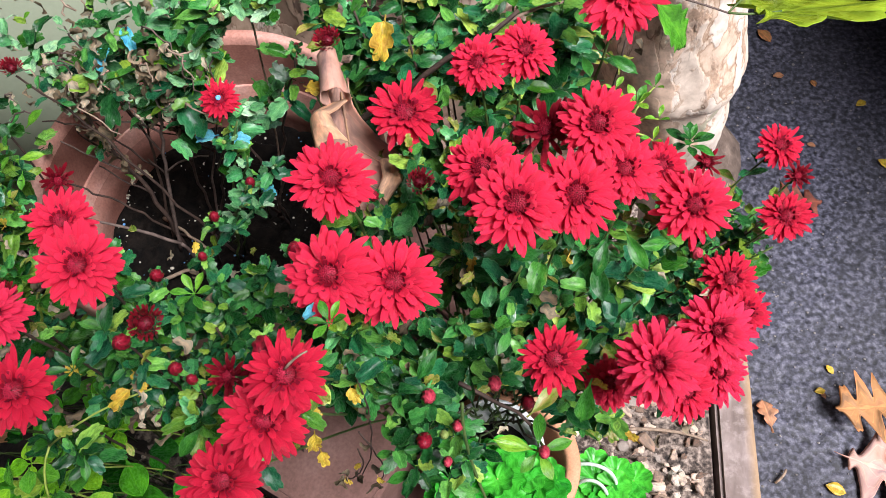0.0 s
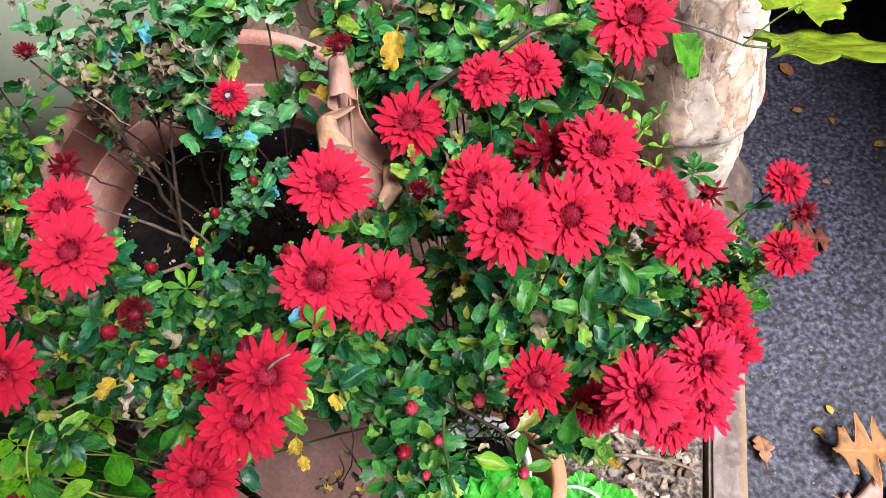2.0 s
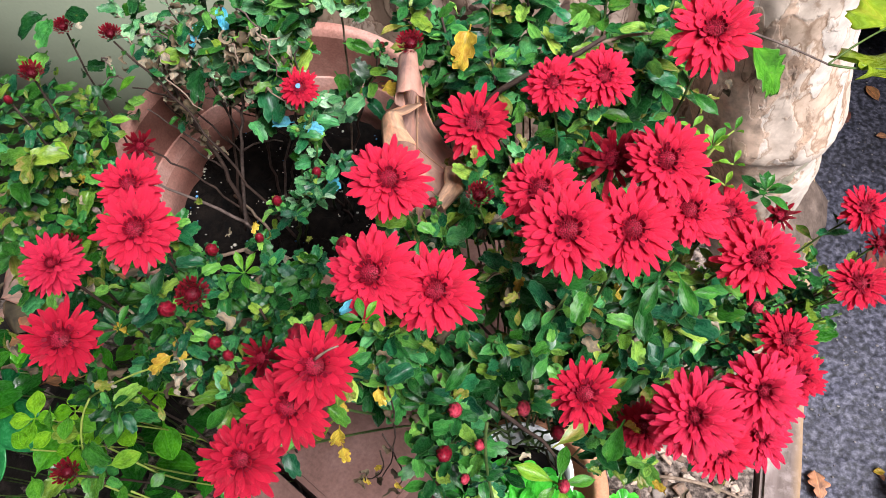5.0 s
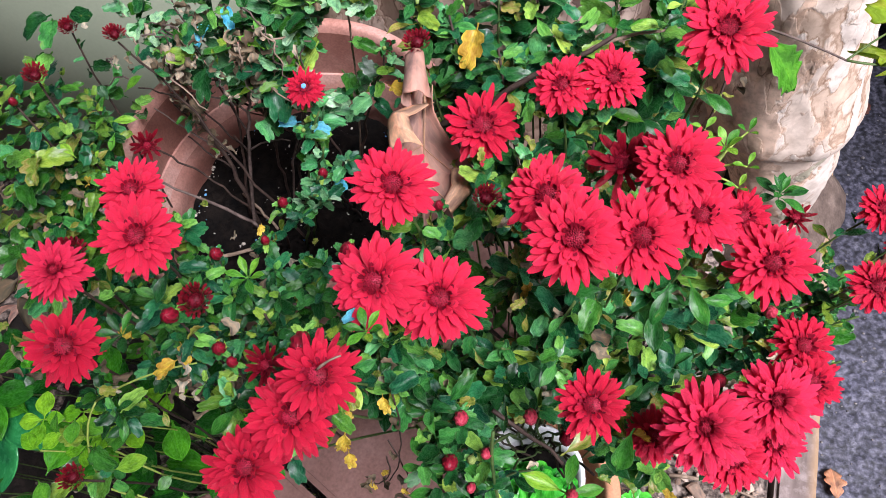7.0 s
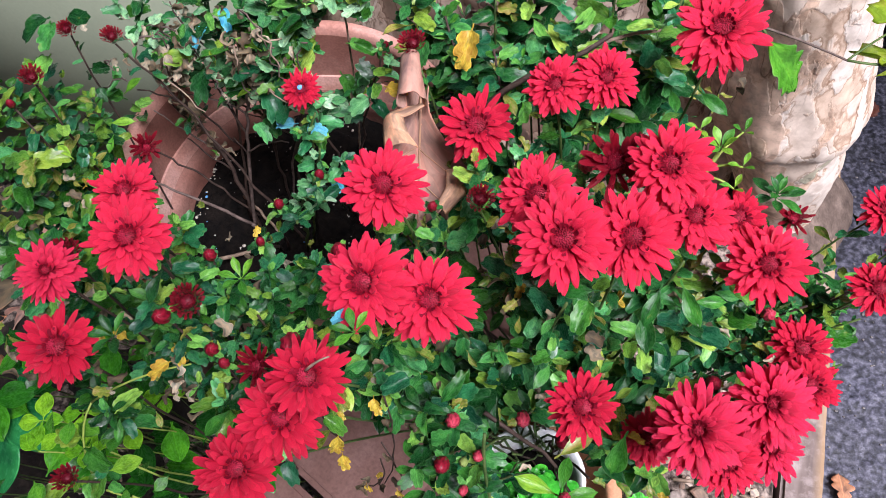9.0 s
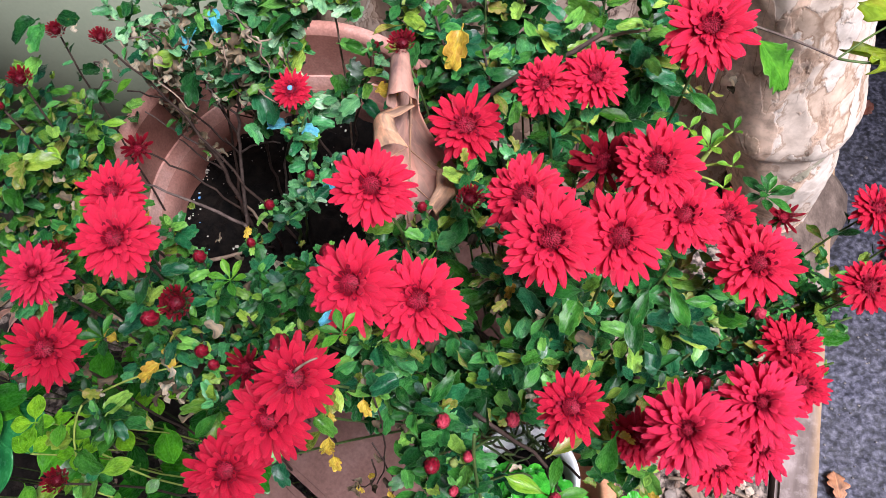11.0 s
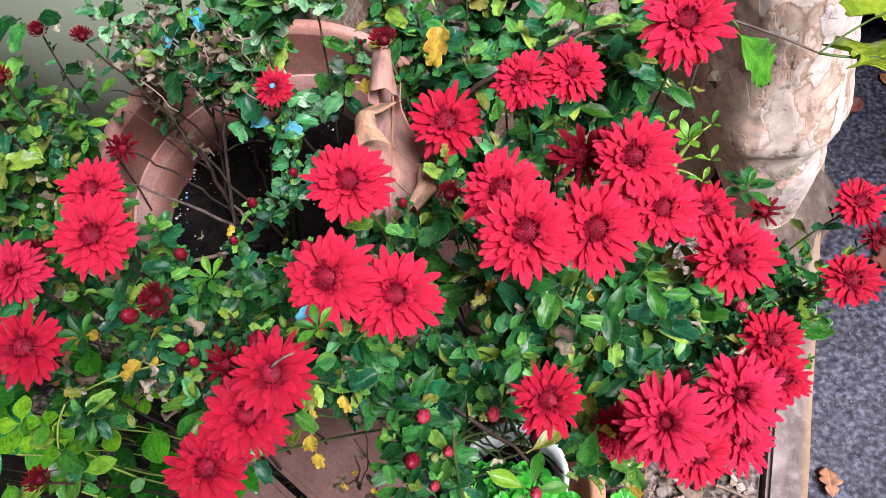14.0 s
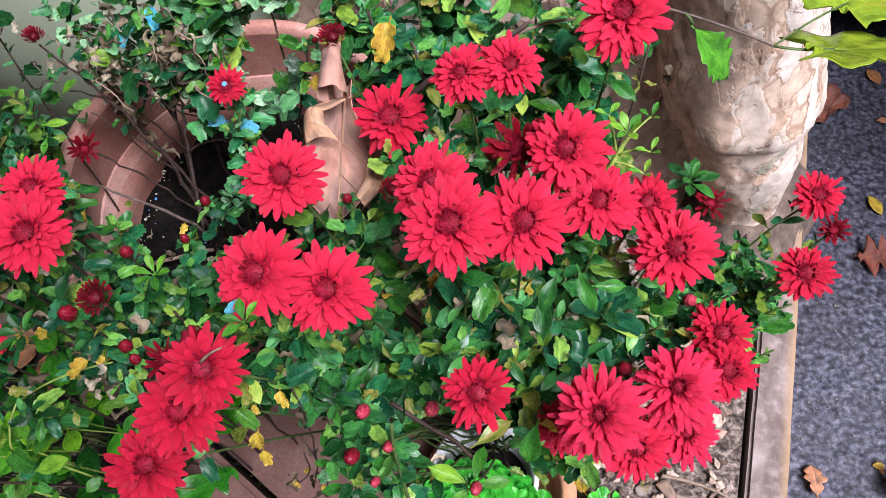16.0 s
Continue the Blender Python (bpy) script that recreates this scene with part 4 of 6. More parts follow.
# ---- tree ----
def trunk_shape(sections, sides, rough, seed, steps=60):
    """A trunk through sections of (z, x, y, rx, ry)."""
    zs = [s[0] for s in sections]
    s = Sheet()
    pts, uvs = [], []
    for i in range(steps + 1):
        z = zs[0] + (zs[-1] - zs[0]) * i / steps
        x, y, rx, ry = (np.interp(z, zs, [q[k] for q in sections]) for k in range(1, 5))
        for j in range(sides):
            a = 2 * math.pi * j / sides
            d = Vector((math.cos(a), math.sin(a), 0))
            e = 1 + rough * noise.fractal(Vector((d.x * 1.6 + seed, d.y * 1.6, z * 6)), 1.0, 2.0, 5)
            e += 0.3 * rough * noise.noise(Vector((d.x * 9, d.y * 9 + seed, z * 42)))
            pts.append(Vector((x + d.x * rx * e, y + d.y * ry * e, z)))
            uvs.append((j / sides, z))
    s.grid(pts, uvs, steps + 1, sides, wrap=True)
    return s


tree = tagged(thing("plane_tree", (0.1, 0.9, 0)), "old plane tree with pale flaking mottled bark", "tree")
part("stem", trunk_shape([(-0.06, 0.335, 0.775, 0.054, 0.054), (0.07, 0.318, 0.770, 0.052, 0.054), (0.14, 0.302, 0.766, 0.066, 0.068), (0.20, 0.288, 0.763, 0.077, 0.079), (0.282, 0.268, 0.759, 0.084, 0.085), (0.290, 0.266, 0.758, 0.092, 0.094), (0.298, 0.263, 0.758, 0.098, 0.100), (0.315, 0.258, 0.758, 0.101, 0.102), (0.36, 0.248, 0.758, 0.098, 0.098), (0.44, 0.235, 0.758, 0.091, 0.093), (0.60, 0.213, 0.758, 0.090, 0.092), (1.1, 0.15, 0.80, 0.10, 0.10), (2.2, 0.05, 0.9, 0.10, 0.10)], 96, 0.07, 3.0, 380).mesh("stem", BARK_PALE), tree, "cream and tan flaking bark with a swollen collar")
part("trunk", trunk_shape([(-0.06, -0.08, 1.02, 0.40, 0.40), (0.1, -0.09, 1.01, 0.34, 0.34), (0.4, -0.10, 1.0, 0.31, 0.31), (0.9, -0.08, 1.0, 0.29, 0.29), (2.4, -0.05, 1.0, 0.27, 0.27)], 128, 0.13, 9.0, 120).mesh("trunk", BARK_BROWN), tree, "grey-brown rough old bark")

part("root_flare", trunk_shape([(-0.06, 0.150, 0.86, 0.125, 0.11), (0.1, 0.150, 0.85, 0.105, 0.10), (0.3, 0.140, 0.85, 0.090, 0.095), (0.6, 0.12, 0.87, 0.085, 0.09), (1.2, 0.06, 0.93, 0.08, 0.09)], 96, 0.20, 5.0, 120).mesh("root_flare", BARK_TAN), tree, "rough tan old bark with dark pits")

# a leafy twig from the stem
twig = bend((0.120, 0.515, 0.640), (0.2185, 0.506, 0.6145), (0.0, 0.0, 0.003), 8)
part("twig", tube(twig, [0.0012 - 0.00005 * i for i in range(9)], 6).mesh("twig", STEM_GREYBROWN), tree)
part("twig", tube(bend((0.150, 0.512, 0.634), (0.157, 0.508, 0.629), (0, 0, 0.002), 4), 0.0013, 5).mesh("twig", STEM_GREEN), tree)


def tree_leaf(at, forward, up, size, cup, ripple, narrow=1.0):
    ob = part("leaf", palm(plane_outline, 6, 72, cup, ripple).mesh("leaf", LEAF_PLANE), tree, "yellow-green lobed leaf", frame_of(at, forward, up, size) @ Matrix.Diagonal((narrow, 1, 1, 1)))
    so = ob.modifiers.new("thickness", "SOLIDIFY")
    so.thickness = 0.006
    return ob


part("leaf_stalk", tube(bend((0.2185, 0.506, 0.6145), (0.262, 0.508, 0.6135), (0, 0, -0.002), 5), 0.0011, 5).mesh("leaf_stalk", STEM_GREEN), tree)
tree_leaf((0.262, 0.508, 0.613), (1.0, 0.06, 0.02), (0.02, 0.55, 0.83), 0.085, 0.06, 0.03)
hang = part("leaf", blade(lambda t: oval_half(0.23, 0.62, 0.06)(t) * (1 + 0.16 * math.sin(t * 34) * (t > 0.35)), 40, 0.25, 0.10, 0.03, 7, 0.10).mesh("leaf", LEAF_YOUNG), tree, "narrow drooping green leaf", frame_of((0.156, 0.508, 0.628), (0.055, 0.005, -0.062), (0.55, -0.60, 0.55), 0.068))
hang.modifiers.new("thickness", "SOLIDIFY").thickness = 0.006
tree_leaf((0.278, 0.575, 0.600), (0.45, 0.88, 0.10), (0.0, 0.30, 0.95), 0.050, 0.10, 0.04)
part("leaf_stalk", tube(bend((0.2185, 0.506, 0.6145), (0.278, 0.575, 0.600), (0, 0, 0.004), 6), 0.0009, 5).mesh("leaf_stalk", STEM_GREEN), tree)


# ---- bin behind the pot ----
bin_ob = tagged(thing("garden_bin", (-0.80, 0.88, 0)), "smooth sage-green plastic garden bin beside the tree", "bin")
body = bevelled_box(0.78, 0.50, 0.80, 0.06, 0, 0)
part("body", mesh_of(body, "body", SAGE, True), bin_ob, m=pose(-0.80, 0.88, 0.40, 0, 0, 6))
part("lid", mesh_of(bevelled_box(0.82, 0.54, 0.05, 0.02), "lid", SAGE, True), bin_ob, m=pose(-0.80, 0.88, 0.826, 0, 0, 6))


# ---- terracotta pot on clay blocks ----
def flowerpot(name, at, radius, high, wall, mat, label, inside=None):
    pot = tagged(thing(name, at), label, "flowerpot")
    r = radius
    prof = [(0.0, 0.0), (r * 0.66, 0.0), (r * 0.68, 0.004), (r * 0.86, high * 0.70), (r * 0.885, high * 0.745), (r * 0.985, high * 0.755), (r, high * 0.78), (r, high * 0.955), (r * 0.994, high * 0.985), (r * 0.975, high),
            (r - wall * 0.75, high), (r - wall * 0.93, high * 0.99), (r - wall, high * 0.96), (r - wall * 1.08, high * 0.80), (r - wall * 1.15, high * 0.725), (r - wall * 1.28, high * 0.700), (r - wall * 1.55, high * 0.688), (r - wall * 1.85, high * 0.672), (r - wall * 2.06, high * 0.648), (r - wall * 2.12, high * 0.618), (r - wall * 2.06, high * 0.590), (r - wall * 2.04, high * 0.56),
            (r - wall * 2.3, high * 0.42), (r * 0.58, 0.02), (0, 0.02)]
    s = lathe(prof, 96)
    for i, p in enumerate(s.v):
        s.v[i] = p * (1 + 0.006 * noise.noise(p * 14)) if p.length > 0 else p
    low = Sheet()
    n = 96 * 5
    low.v, low.uv = s.v[:n], s.uv[:n]
    low.f = [q for q in s.f if max(q) < n]
    part("body", low.mesh("body", mat), pot, m=Matrix.Translation(at))
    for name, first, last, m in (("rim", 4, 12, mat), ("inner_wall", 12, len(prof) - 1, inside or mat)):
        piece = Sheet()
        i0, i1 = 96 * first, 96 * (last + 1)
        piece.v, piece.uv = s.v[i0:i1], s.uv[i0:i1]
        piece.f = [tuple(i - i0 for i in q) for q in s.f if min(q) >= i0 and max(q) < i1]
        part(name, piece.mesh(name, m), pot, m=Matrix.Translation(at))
    return pot


BLOCK = Matrix.Rotation(radians(-27), 4, "Z")
for x, y, lx, ly, k in ((-0.325, 0.252, 0.33, 0.36, 0), (-0.235, -0.045, 0.20, 0.22, 1)):
    b = new("clay_block", mesh_of(bevelled_box(lx, ly, 0.29, 0.006, 0.0025, 30, k), "clay_block", CLAY_BLOCK))
    b.matrix_world = BLOCK @ pose(x, y, 0.137)
    tagged(b, "reddish-brown fired clay block under the pots", "block", "clay blocks")

POT = (-0.232, 0.420, 0.282)
pot = flowerpot("terracotta_pot", POT, 0.163, 0.253, 0.0145, CLAY, "large weathered terracotta pot with pale rim, half full", CLAY_SHADED)
SOIL = 0.418
soil = Sheet()
pts, uvs = [], []
for i in range(41):
    r = 0.131 * max(0.004, i / 40)
    for j in range(120):
        a = 2 * math.pi * j / 120
        p = Vector((r * math.cos(a), r * math.sin(a), 0))
        p.z = 0.011 * noise.fractal(p * 38, 1.0, 2.0, 5) + 0.006 * noise.noise(p * 120) + 0.010 * (i / 40) ** 4 if i < 40 else -0.004
        pts.append(p)
        uvs.append((p.x, p.y))
soil.grid(pts, uvs, 41, 120, wrap=True)
earth = new("potting_soil", soil.mesh("potting_soil", POT_SOIL))
earth.location = (POT[0], POT[1], SOIL)
tagged(earth, "black moist potting soil filling the terracotta pot", "soil", kind="stuff")
rng = random.Random(31)
bits, dabs = Sheet(), Sheet()
for i in range(190):
    a, r = rng.uniform(0, 6.28), 0.127 * math.sqrt(rng.random())
    if i < 40:
        a, r = rng.uniform(2.2, 3.9), rng.uniform(0.121, 0.128)
    p = Vector((r * math.cos(a), r * math.sin(a), 0))
    z = SOIL + 0.0008 + 0.011 * noise.fractal(p * 38, 1.0, 2.0, 5) + 0.006 * noise.noise(p * 120) + 0.010 * (r / 0.131) ** 4
    (dabs if rng.random() < 0.12 else bits).add(lathe([(0.1, -0.5), (1, 0), (0.6, 0.8), (0.1, 1)], 5), Matrix.Translation((POT[0] + r * math.cos(a), POT[1] + r * math.sin(a), z)) @ Matrix.Scale(rng.uniform(0.0004, 0.0011) * (2.0 if rng.random() < 0.14 else 1), 4) @ Matrix.Diagonal((rng.uniform(0.6, 1.6), 1, 0.8, 1)))
tagged(new("perlite", bits.mesh("perlite", STONE)), "white perlite grains scattered in black soil", "perlite", kind="stuff")
tagged(new("paint_drops", dabs.mesh("paint_drops", BLUE_DAB)), "pale blue paint drops spattered on the soil", "paint", kind="stuff")


# ---- plants ----
class Plant:
    """A plant in the making: its leaves are laid out first and linked at the end."""

    def __init__(self, name, at, label, category, seed):
        self.ob = tagged(thing(name, at), label, category)
        self.rng = random.Random(seed)
        self.leaves = []

    def leaf(self, key, at, forward, up, size, twist=0.0):
        shapes = leaf_set(key)[0]
        self.leaves.append((key, self.rng.randrange(len(shapes)), frame_of(at, forward, up, size, twist)))

    def stem(self, path, r0, r1, mat, name="stem"):
        n = len(path) - 1
        return part(name, tube(path, [r0 + (r1 - r0) * i / n for i in range(n + 1)], 5).mesh(name, mat), self.ob)

    def shoot(self, tip, root, count, size, keys, span=0.08, mat=None, stem=True, r0=0.0013, r1=0.0009, spread=1.0):
        """A stem that rises to tip, with leaves set round its upper part."""
        rng = self.rng
        tip, root = Vector(tip), Vector(root)
        mid = Vector((tip.x * 0.5 + root.x * 0.5, tip.y * 0.5 + root.y * 0.5, tip.z - 0.35 * (tip.z - root.z) - 0.01))
        steps = 12
        path = []
        for i in range(steps + 1):
            t = i / steps
            path.append(root * (1 - t) ** 2 + mid * 2 * t * (1 - t) + tip * t * t + (Vector((rng.uniform(-1, 1), rng.uniform(-1, 1), 0)) * 0.003 if 0 < i < steps else Vector()))
        if stem:
            self.stem(path, r0, r1, mat or STEM_GREEN)
        turn = rng.uniform(0, 6.28)
        for i in range(count):
            q = (i + 0.5) / count
            below = 0.006 + span * q ** 1.1
            p = tip.copy()
            left = below
            for k in range(steps, 0, -1):
                seg = path[k - 1] - path[k]
                if seg.length >= left:
                    p = path[k] + seg * (left / seg.length)
                    break
                left -= seg.length
                p = path[k - 1]
            a = turn + i * 2.39996 + rng.uniform(-0.35, 0.35)
            el = radians(46 - 62 * q + rng.uniform(-18, 18))
            out = Vector((math.cos(a) * math.cos(el), math.sin(a) * math.cos(el), math.sin(el)))
            s = size * (0.40 + 0.46 * min(1, q * 2.2)) * rng.uniform(0.65, 1.2)
            key = rng.choice(keys)
            self.leaf(key, p, out, Vector((rng.uniform(-0.4, 0.4), rng.uniform(-0.7, 0.2), 1)), s, rng.uniform(-0.55, 0.55))

    def head(self, at, face, across, kind="open", mat=None, dab=False):
        mat = mat or PETAL
        made = head_meshes(kind, mat)
        petals, disc = made[self.rng.randrange(len(made))]
        m = Matrix.Translation(at) @ Vector(face).to_track_quat("Z", "Y").to_matrix().to_4x4() @ Matrix.Rotation(self.rng.uniform(0, 6.28), 4, "Z") @ Matrix.Scale(across * 1.04, 4)
        f = part("flower", petals, self.ob, {"opening": "half-open crimson flower", "tight": "barely opened crimson flower"}.get(kind, ""), m)
        part("flower_centre", disc, f, "dark crimson centre", m)
        part("calyx", CUP, f, "green calyx", m)
        if dab:
            part("paint_dab", PEBBLES_BLUE, f, "bright blue paint dab", m @ Matrix.Translation((0.02, 0, 0.135)) @ Matrix.Scale(0.06, 4))
        return m

    def bud(self, at, face, across, mat=None, dab=False):
        across *= 0.58
        mat = mat or BUD_CRIMSON
        made = BUDS[mat.name]
        m = Matrix.Translation(at) @ Vector(face).to_track_quat("Z", "Y").to_matrix().to_4x4() @ Matrix.Rotation(self.rng.uniform(0, 6.28), 4, "Z") @ Matrix.Scale(across, 4)
        for k in range(5):
            a = k * 1.257 + self.rng.uniform(-0.3, 0.3)
            low = Vector(at) - Vector(face).normalized() * across * 0.75
            self.leaf("green", low, (math.cos(a), math.sin(a), 0.45), (0, 0, 1), max(0.008, across * self.rng.uniform(0.9, 1.35)))
        b = part("bud", made[self.rng.randrange(len(made))], self.ob, "", m)
        part("calyx", BUD_CUP, b, "green calyx", m)
        if dab:
            part("paint_dab", PEBBLES_BLUE, b, "bright blue paint dab", m @ Matrix.Translation((0.08, 0, 0.62)) @ Matrix.Scale(0.2, 4))

    def open_window(self, at, slope, rx, ry, z0, z1):
        """Leaves a gap in the foliage along a slanting shaft."""
        def inside(p):
            k = at[2] - p.z
            return z0 < p.z < z1 and ((p.x - at[0] - slope[0] * k) / rx) ** 2 + ((p.y - at[1] - slope[1] * k) / ry) ** 2 < 1
        self.leaves = [l for l in self.leaves if not inside(l[2] @ Vector((0, 0.5, 0)))]

    def finish(self, single=300):
        order = sorted(self.leaves, key=lambda l: -l[2].translation.z)
        for key, i, m in order[:single]:
            part("leaf", leaf_set(key)[1][i], self.ob, m=m)
        rest = {}
        for key, i, m in order[single:]:
            rest.setdefault(key, []).append((i, m))
        for key, items in rest.items():
            shapes, _, mat = leaf_set(key)
            vs, fs, uvs, o = [], [], [], 0
            for i, m in items:
                s = shapes[i]
                a = np.array([tuple(p) for p in s.v])
                mm = np.array(m)
                vs.append(a @ mm[:3, :3].T + mm[:3, 3])
                fs.append(np.array(s.f) + o)
                uvs += s.uv
                o += len(a)
            big = Sheet()
            big.v, big.f, big.uv = np.concatenate(vs).tolist(), np.concatenate(fs).tolist(), uvs
            part("lower_foliage", big.mesh("lower_foliage", mat), self.ob, kind="stuff")


PEBBLES_BLUE = mesh_of(pebble(2.2, 0.5), "paint_dab", BLUE_DAB, True)
LIGHTWARD = Vector((0.05, -0.06, 1.12))


def facing(at, tilt=(0, 0), pull=0.62):
    """Heads turn up and towards the open side."""
    at = Vector(at)
    return (Vector((0, 0, 1)) * (1 - pull) + (LIGHTWARD - at).normalized() * pull + Vector((tilt[0], tilt[1], 0))).normalized()


POT_FLOWERS = [(-0.171, 0.385, 0.653, 0.030, "wide", 0.0, -0.1), (-0.343, 0.381, 0.556, 0.033, "opening", 0.1, -0.2)]
POT_BUDS = [(-0.303, 0.378, 0.694, 0.016, 1), (-0.152, 0.339, 0.613, 0.012, 0), (-0.172, 0.307, 0.616, 0.012, 0), (-0.172, 0.272, 0.620, 0.010, 0), (-0.172, 0.365, 0.628, 0.005, 4), (-0.120, 0.425, 0.66, 0.005, 4)]
LEFT_FLOWERS = [
    (-0.183, 0.202, 0.735, 0.046, "open", 0.0, 0.0), (-0.212, 0.239, 0.718, 0.040, "open", -0.05, 0.15), (-0.229, 0.152, 0.685, 0.046, "wide", -0.05, 0.0),
    (-0.236, 0.184, 0.713, 0.038, "double", 0.0, 0.1), (-0.276, 0.220, 0.660, 0.022, "tight", 0.0, 0.1),
]
LEFT_BUDS = [
    (-0.361, 0.397, 0.676, 0.016, 1), (-0.323, 0.318, 0.712, 0.017, 1), (-0.357, 0.315, 0.684, 0.009, 0), (-0.180, 0.236, 0.660, 0.013, 2), (-0.174, 0.179, 0.690, 0.015, 0),
    (-0.165, 0.192, 0.687, 0.021, 1), (-0.159, 0.179, 0.650, 0.013, 0), (-0.143, 0.169, 0.660, 0.010, 0), (-0.244, 0.096, 0.600, 0.018, 1), (-0.198, 0.222, 0.690, 0.006, 4),
]
BUSH_FLOWERS_A = [
    (-0.058, 0.256, 0.735, 0.048, "open", 0.0, 0.06), (0.040, 0.228, 0.754, 0.049, "open", 0.0, -0.05), (-0.022, 0.204, 0.717, 0.049, "open", 0.05, -0.05),
    (-0.074, 0.155, 0.709, 0.044, "wide", 0.05, 0.0), (0.150, 0.282, 0.670, 0.051, "open", 0.1, 0.0), (0.060, 0.170, 0.698, 0.036, "wide", 0.05, 0.0),
    (0.019, 0.345, 0.728, 0.037, "open", -0.1, 0.0), (-0.028, 0.341, 0.688, 0.050, "wide", 0.0, 0.05), (0.047, 0.351, 0.732, 0.038, "open", 0.1, 0.0),
    (0.105, 0.383, 0.745, 0.053, "open", 0.0, 0.08), (-0.122, 0.117, 0.639, 0.050, "open", -0.05, 0.0), (-0.053, 0.199, 0.733, 0.050, "open", -0.1, 0.0),
    (0.071, 0.245, 0.737, 0.048, "open", 0.08, -0.05), (-0.087, 0.138, 0.690, 0.049, "open", 0.0, -0.1),
]
BUSH_FLOWERS_B = [
    (0.252, 0.343, 0.562, 0.042, "wide", 0.05, 0.0), (0.270, 0.427, 0.540, 0.041, "wide", 0.15, 0.1), (0.105, 0.290, 0.697, 0.045, "open", 0.1, 0.0),
    (0.085, 0.292, 0.736, 0.047, "open", 0.0, 0.0), (0.023, 0.258, 0.742, 0.045, "open", -0.1, 0.1), (0.191, 0.272, 0.593, 0.041, "wide", 0.2, 0.0),
    (0.194, 0.244, 0.600, 0.038, "wide", 0.25, 0.0), (0.132, 0.309, 0.674, 0.035, "wide", 0.2, 0.0), (0.059, 0.304, 0.716, 0.046, "opening", -0.15, 0.1),
    (0.283, 0.403, 0.530, 0.030, "opening", 0.2, 0.0), (-0.120, 0.169, 0.666, 0.030, "opening", -0.2, 0.0), (0.183, 0.281, 0.591, 0.027, "opening", 0.1, 0.2),
    (0.174, 0.340, 0.635, 0.026, "opening", 0.2, 0.2),
]
BUSH_DOUBLES = [
    (0.119, 0.180, 0.667, 0.050, "double", -0.05, 0.0), (0.158, 0.208, 0.651, 0.048, "double", 0.1, -0.05), (0.171, 0.201, 0.600, 0.043, "double", 0.25, -0.1),
    (0.142, 0.178, 0.630, 0.038, "open", 0.1, -0.15), (0.101, 0.188, 0.614, 0.036, "open", -0.3, 0.0),
]
BUSH_BUDS = [
    (-0.088, 0.409, 0.685, 0.020, 1), (-0.018, 0.297, 0.673, 0.019, 1), (-0.047, 0.290, 0.668, 0.010, 0), (-0.128, 0.454, 0.636, 0.008, 0), (-0.092, 0.174, 0.700, 0.017, 0),
    (-0.079, 0.226, 0.711, 0.014, 0), (-0.008, 0.167, 0.645, 0.013, 3), (-0.010, 0.144, 0.635, 0.014, 0), (0.009, 0.153, 0.635, 0.010, 3), (0.001, 0.149, 0.630, 0.008, 4),
    (0.003, 0.136, 0.620, 0.009, 3), (0.059, 0.143, 0.620, 0.011, 3), (0.053, 0.195, 0.552, 0.016, 0), (0.131, 0.220, 0.635, 0.014, 0), (0.170, 0.290, 0.597, 0.014, 3),
    (0.043, 0.309, 0.705, 0.015, 3), (0.030, 0.175, 0.646, 0.013, 3),
]
KNOWN = [r[:3] for t in (POT_FLOWERS, POT_BUDS, LEFT_FLOWERS, LEFT_BUDS, BUSH_FLOWERS_A, BUSH_FLOWERS_B, BUSH_DOUBLES, BUSH_BUDS) for r in t]


def canopy(x, y):
    """The height of the heads round a place."""
    w = [(1 / ((x - a) ** 2 + (y - b) ** 2 + 0.0004) ** 1.2, c) for a, b, c in KNOWN]
    return sum(p * c for p, c in w) / sum(p for p, c in w)


POT_ROOT = (-0.235, 0.395, 0.418)
BUSH_ROOT = (0.03, 0.36, 0.0)
LEFT_ROOT = (-0.375, 0.30, 0.0)
GREENS = ["green"] * 9 + ["spoon"] * 6 + ["blue"] * 4 + ["lobed"] * 3 + ["lime", "faded"]
LEFT_GREENS = ["green"] * 4 + ["blue"] * 3 + ["lobed"] * 2 + ["spoon"]

potted = Plant("potted_chrysanthemum", POT_ROOT, "straggly red chrysanthemum with woody stems in terracotta pot", "plant", 41)
left = Plant("chrysanthemum", LEFT_ROOT, "sprawling chrysanthemum with yellowing leaves and red flowers", "plant", 43)
bush = Plant("chrysanthemum_bush", BUSH_ROOT, "dense bushy chrysanthemum in full red bloom", "plant", 42)


def root_of(plant, at=None):
    """A foot for a stem: near the plant's crown, drawn towards the place below its tip."""
    r = plant.rng
    c = plant.ob.location
    pull = 0.0 if at is None else 0.15 if plant is not left else 0.60
    x, y = (c[0], c[1]) if at is None else at[:2]
    return (c[0] + (x - c[0]) * pull + r.uniform(-0.045, 0.045), c[1] + (y - c[1]) * pull + r.uniform(-0.04, 0.04), c[2])


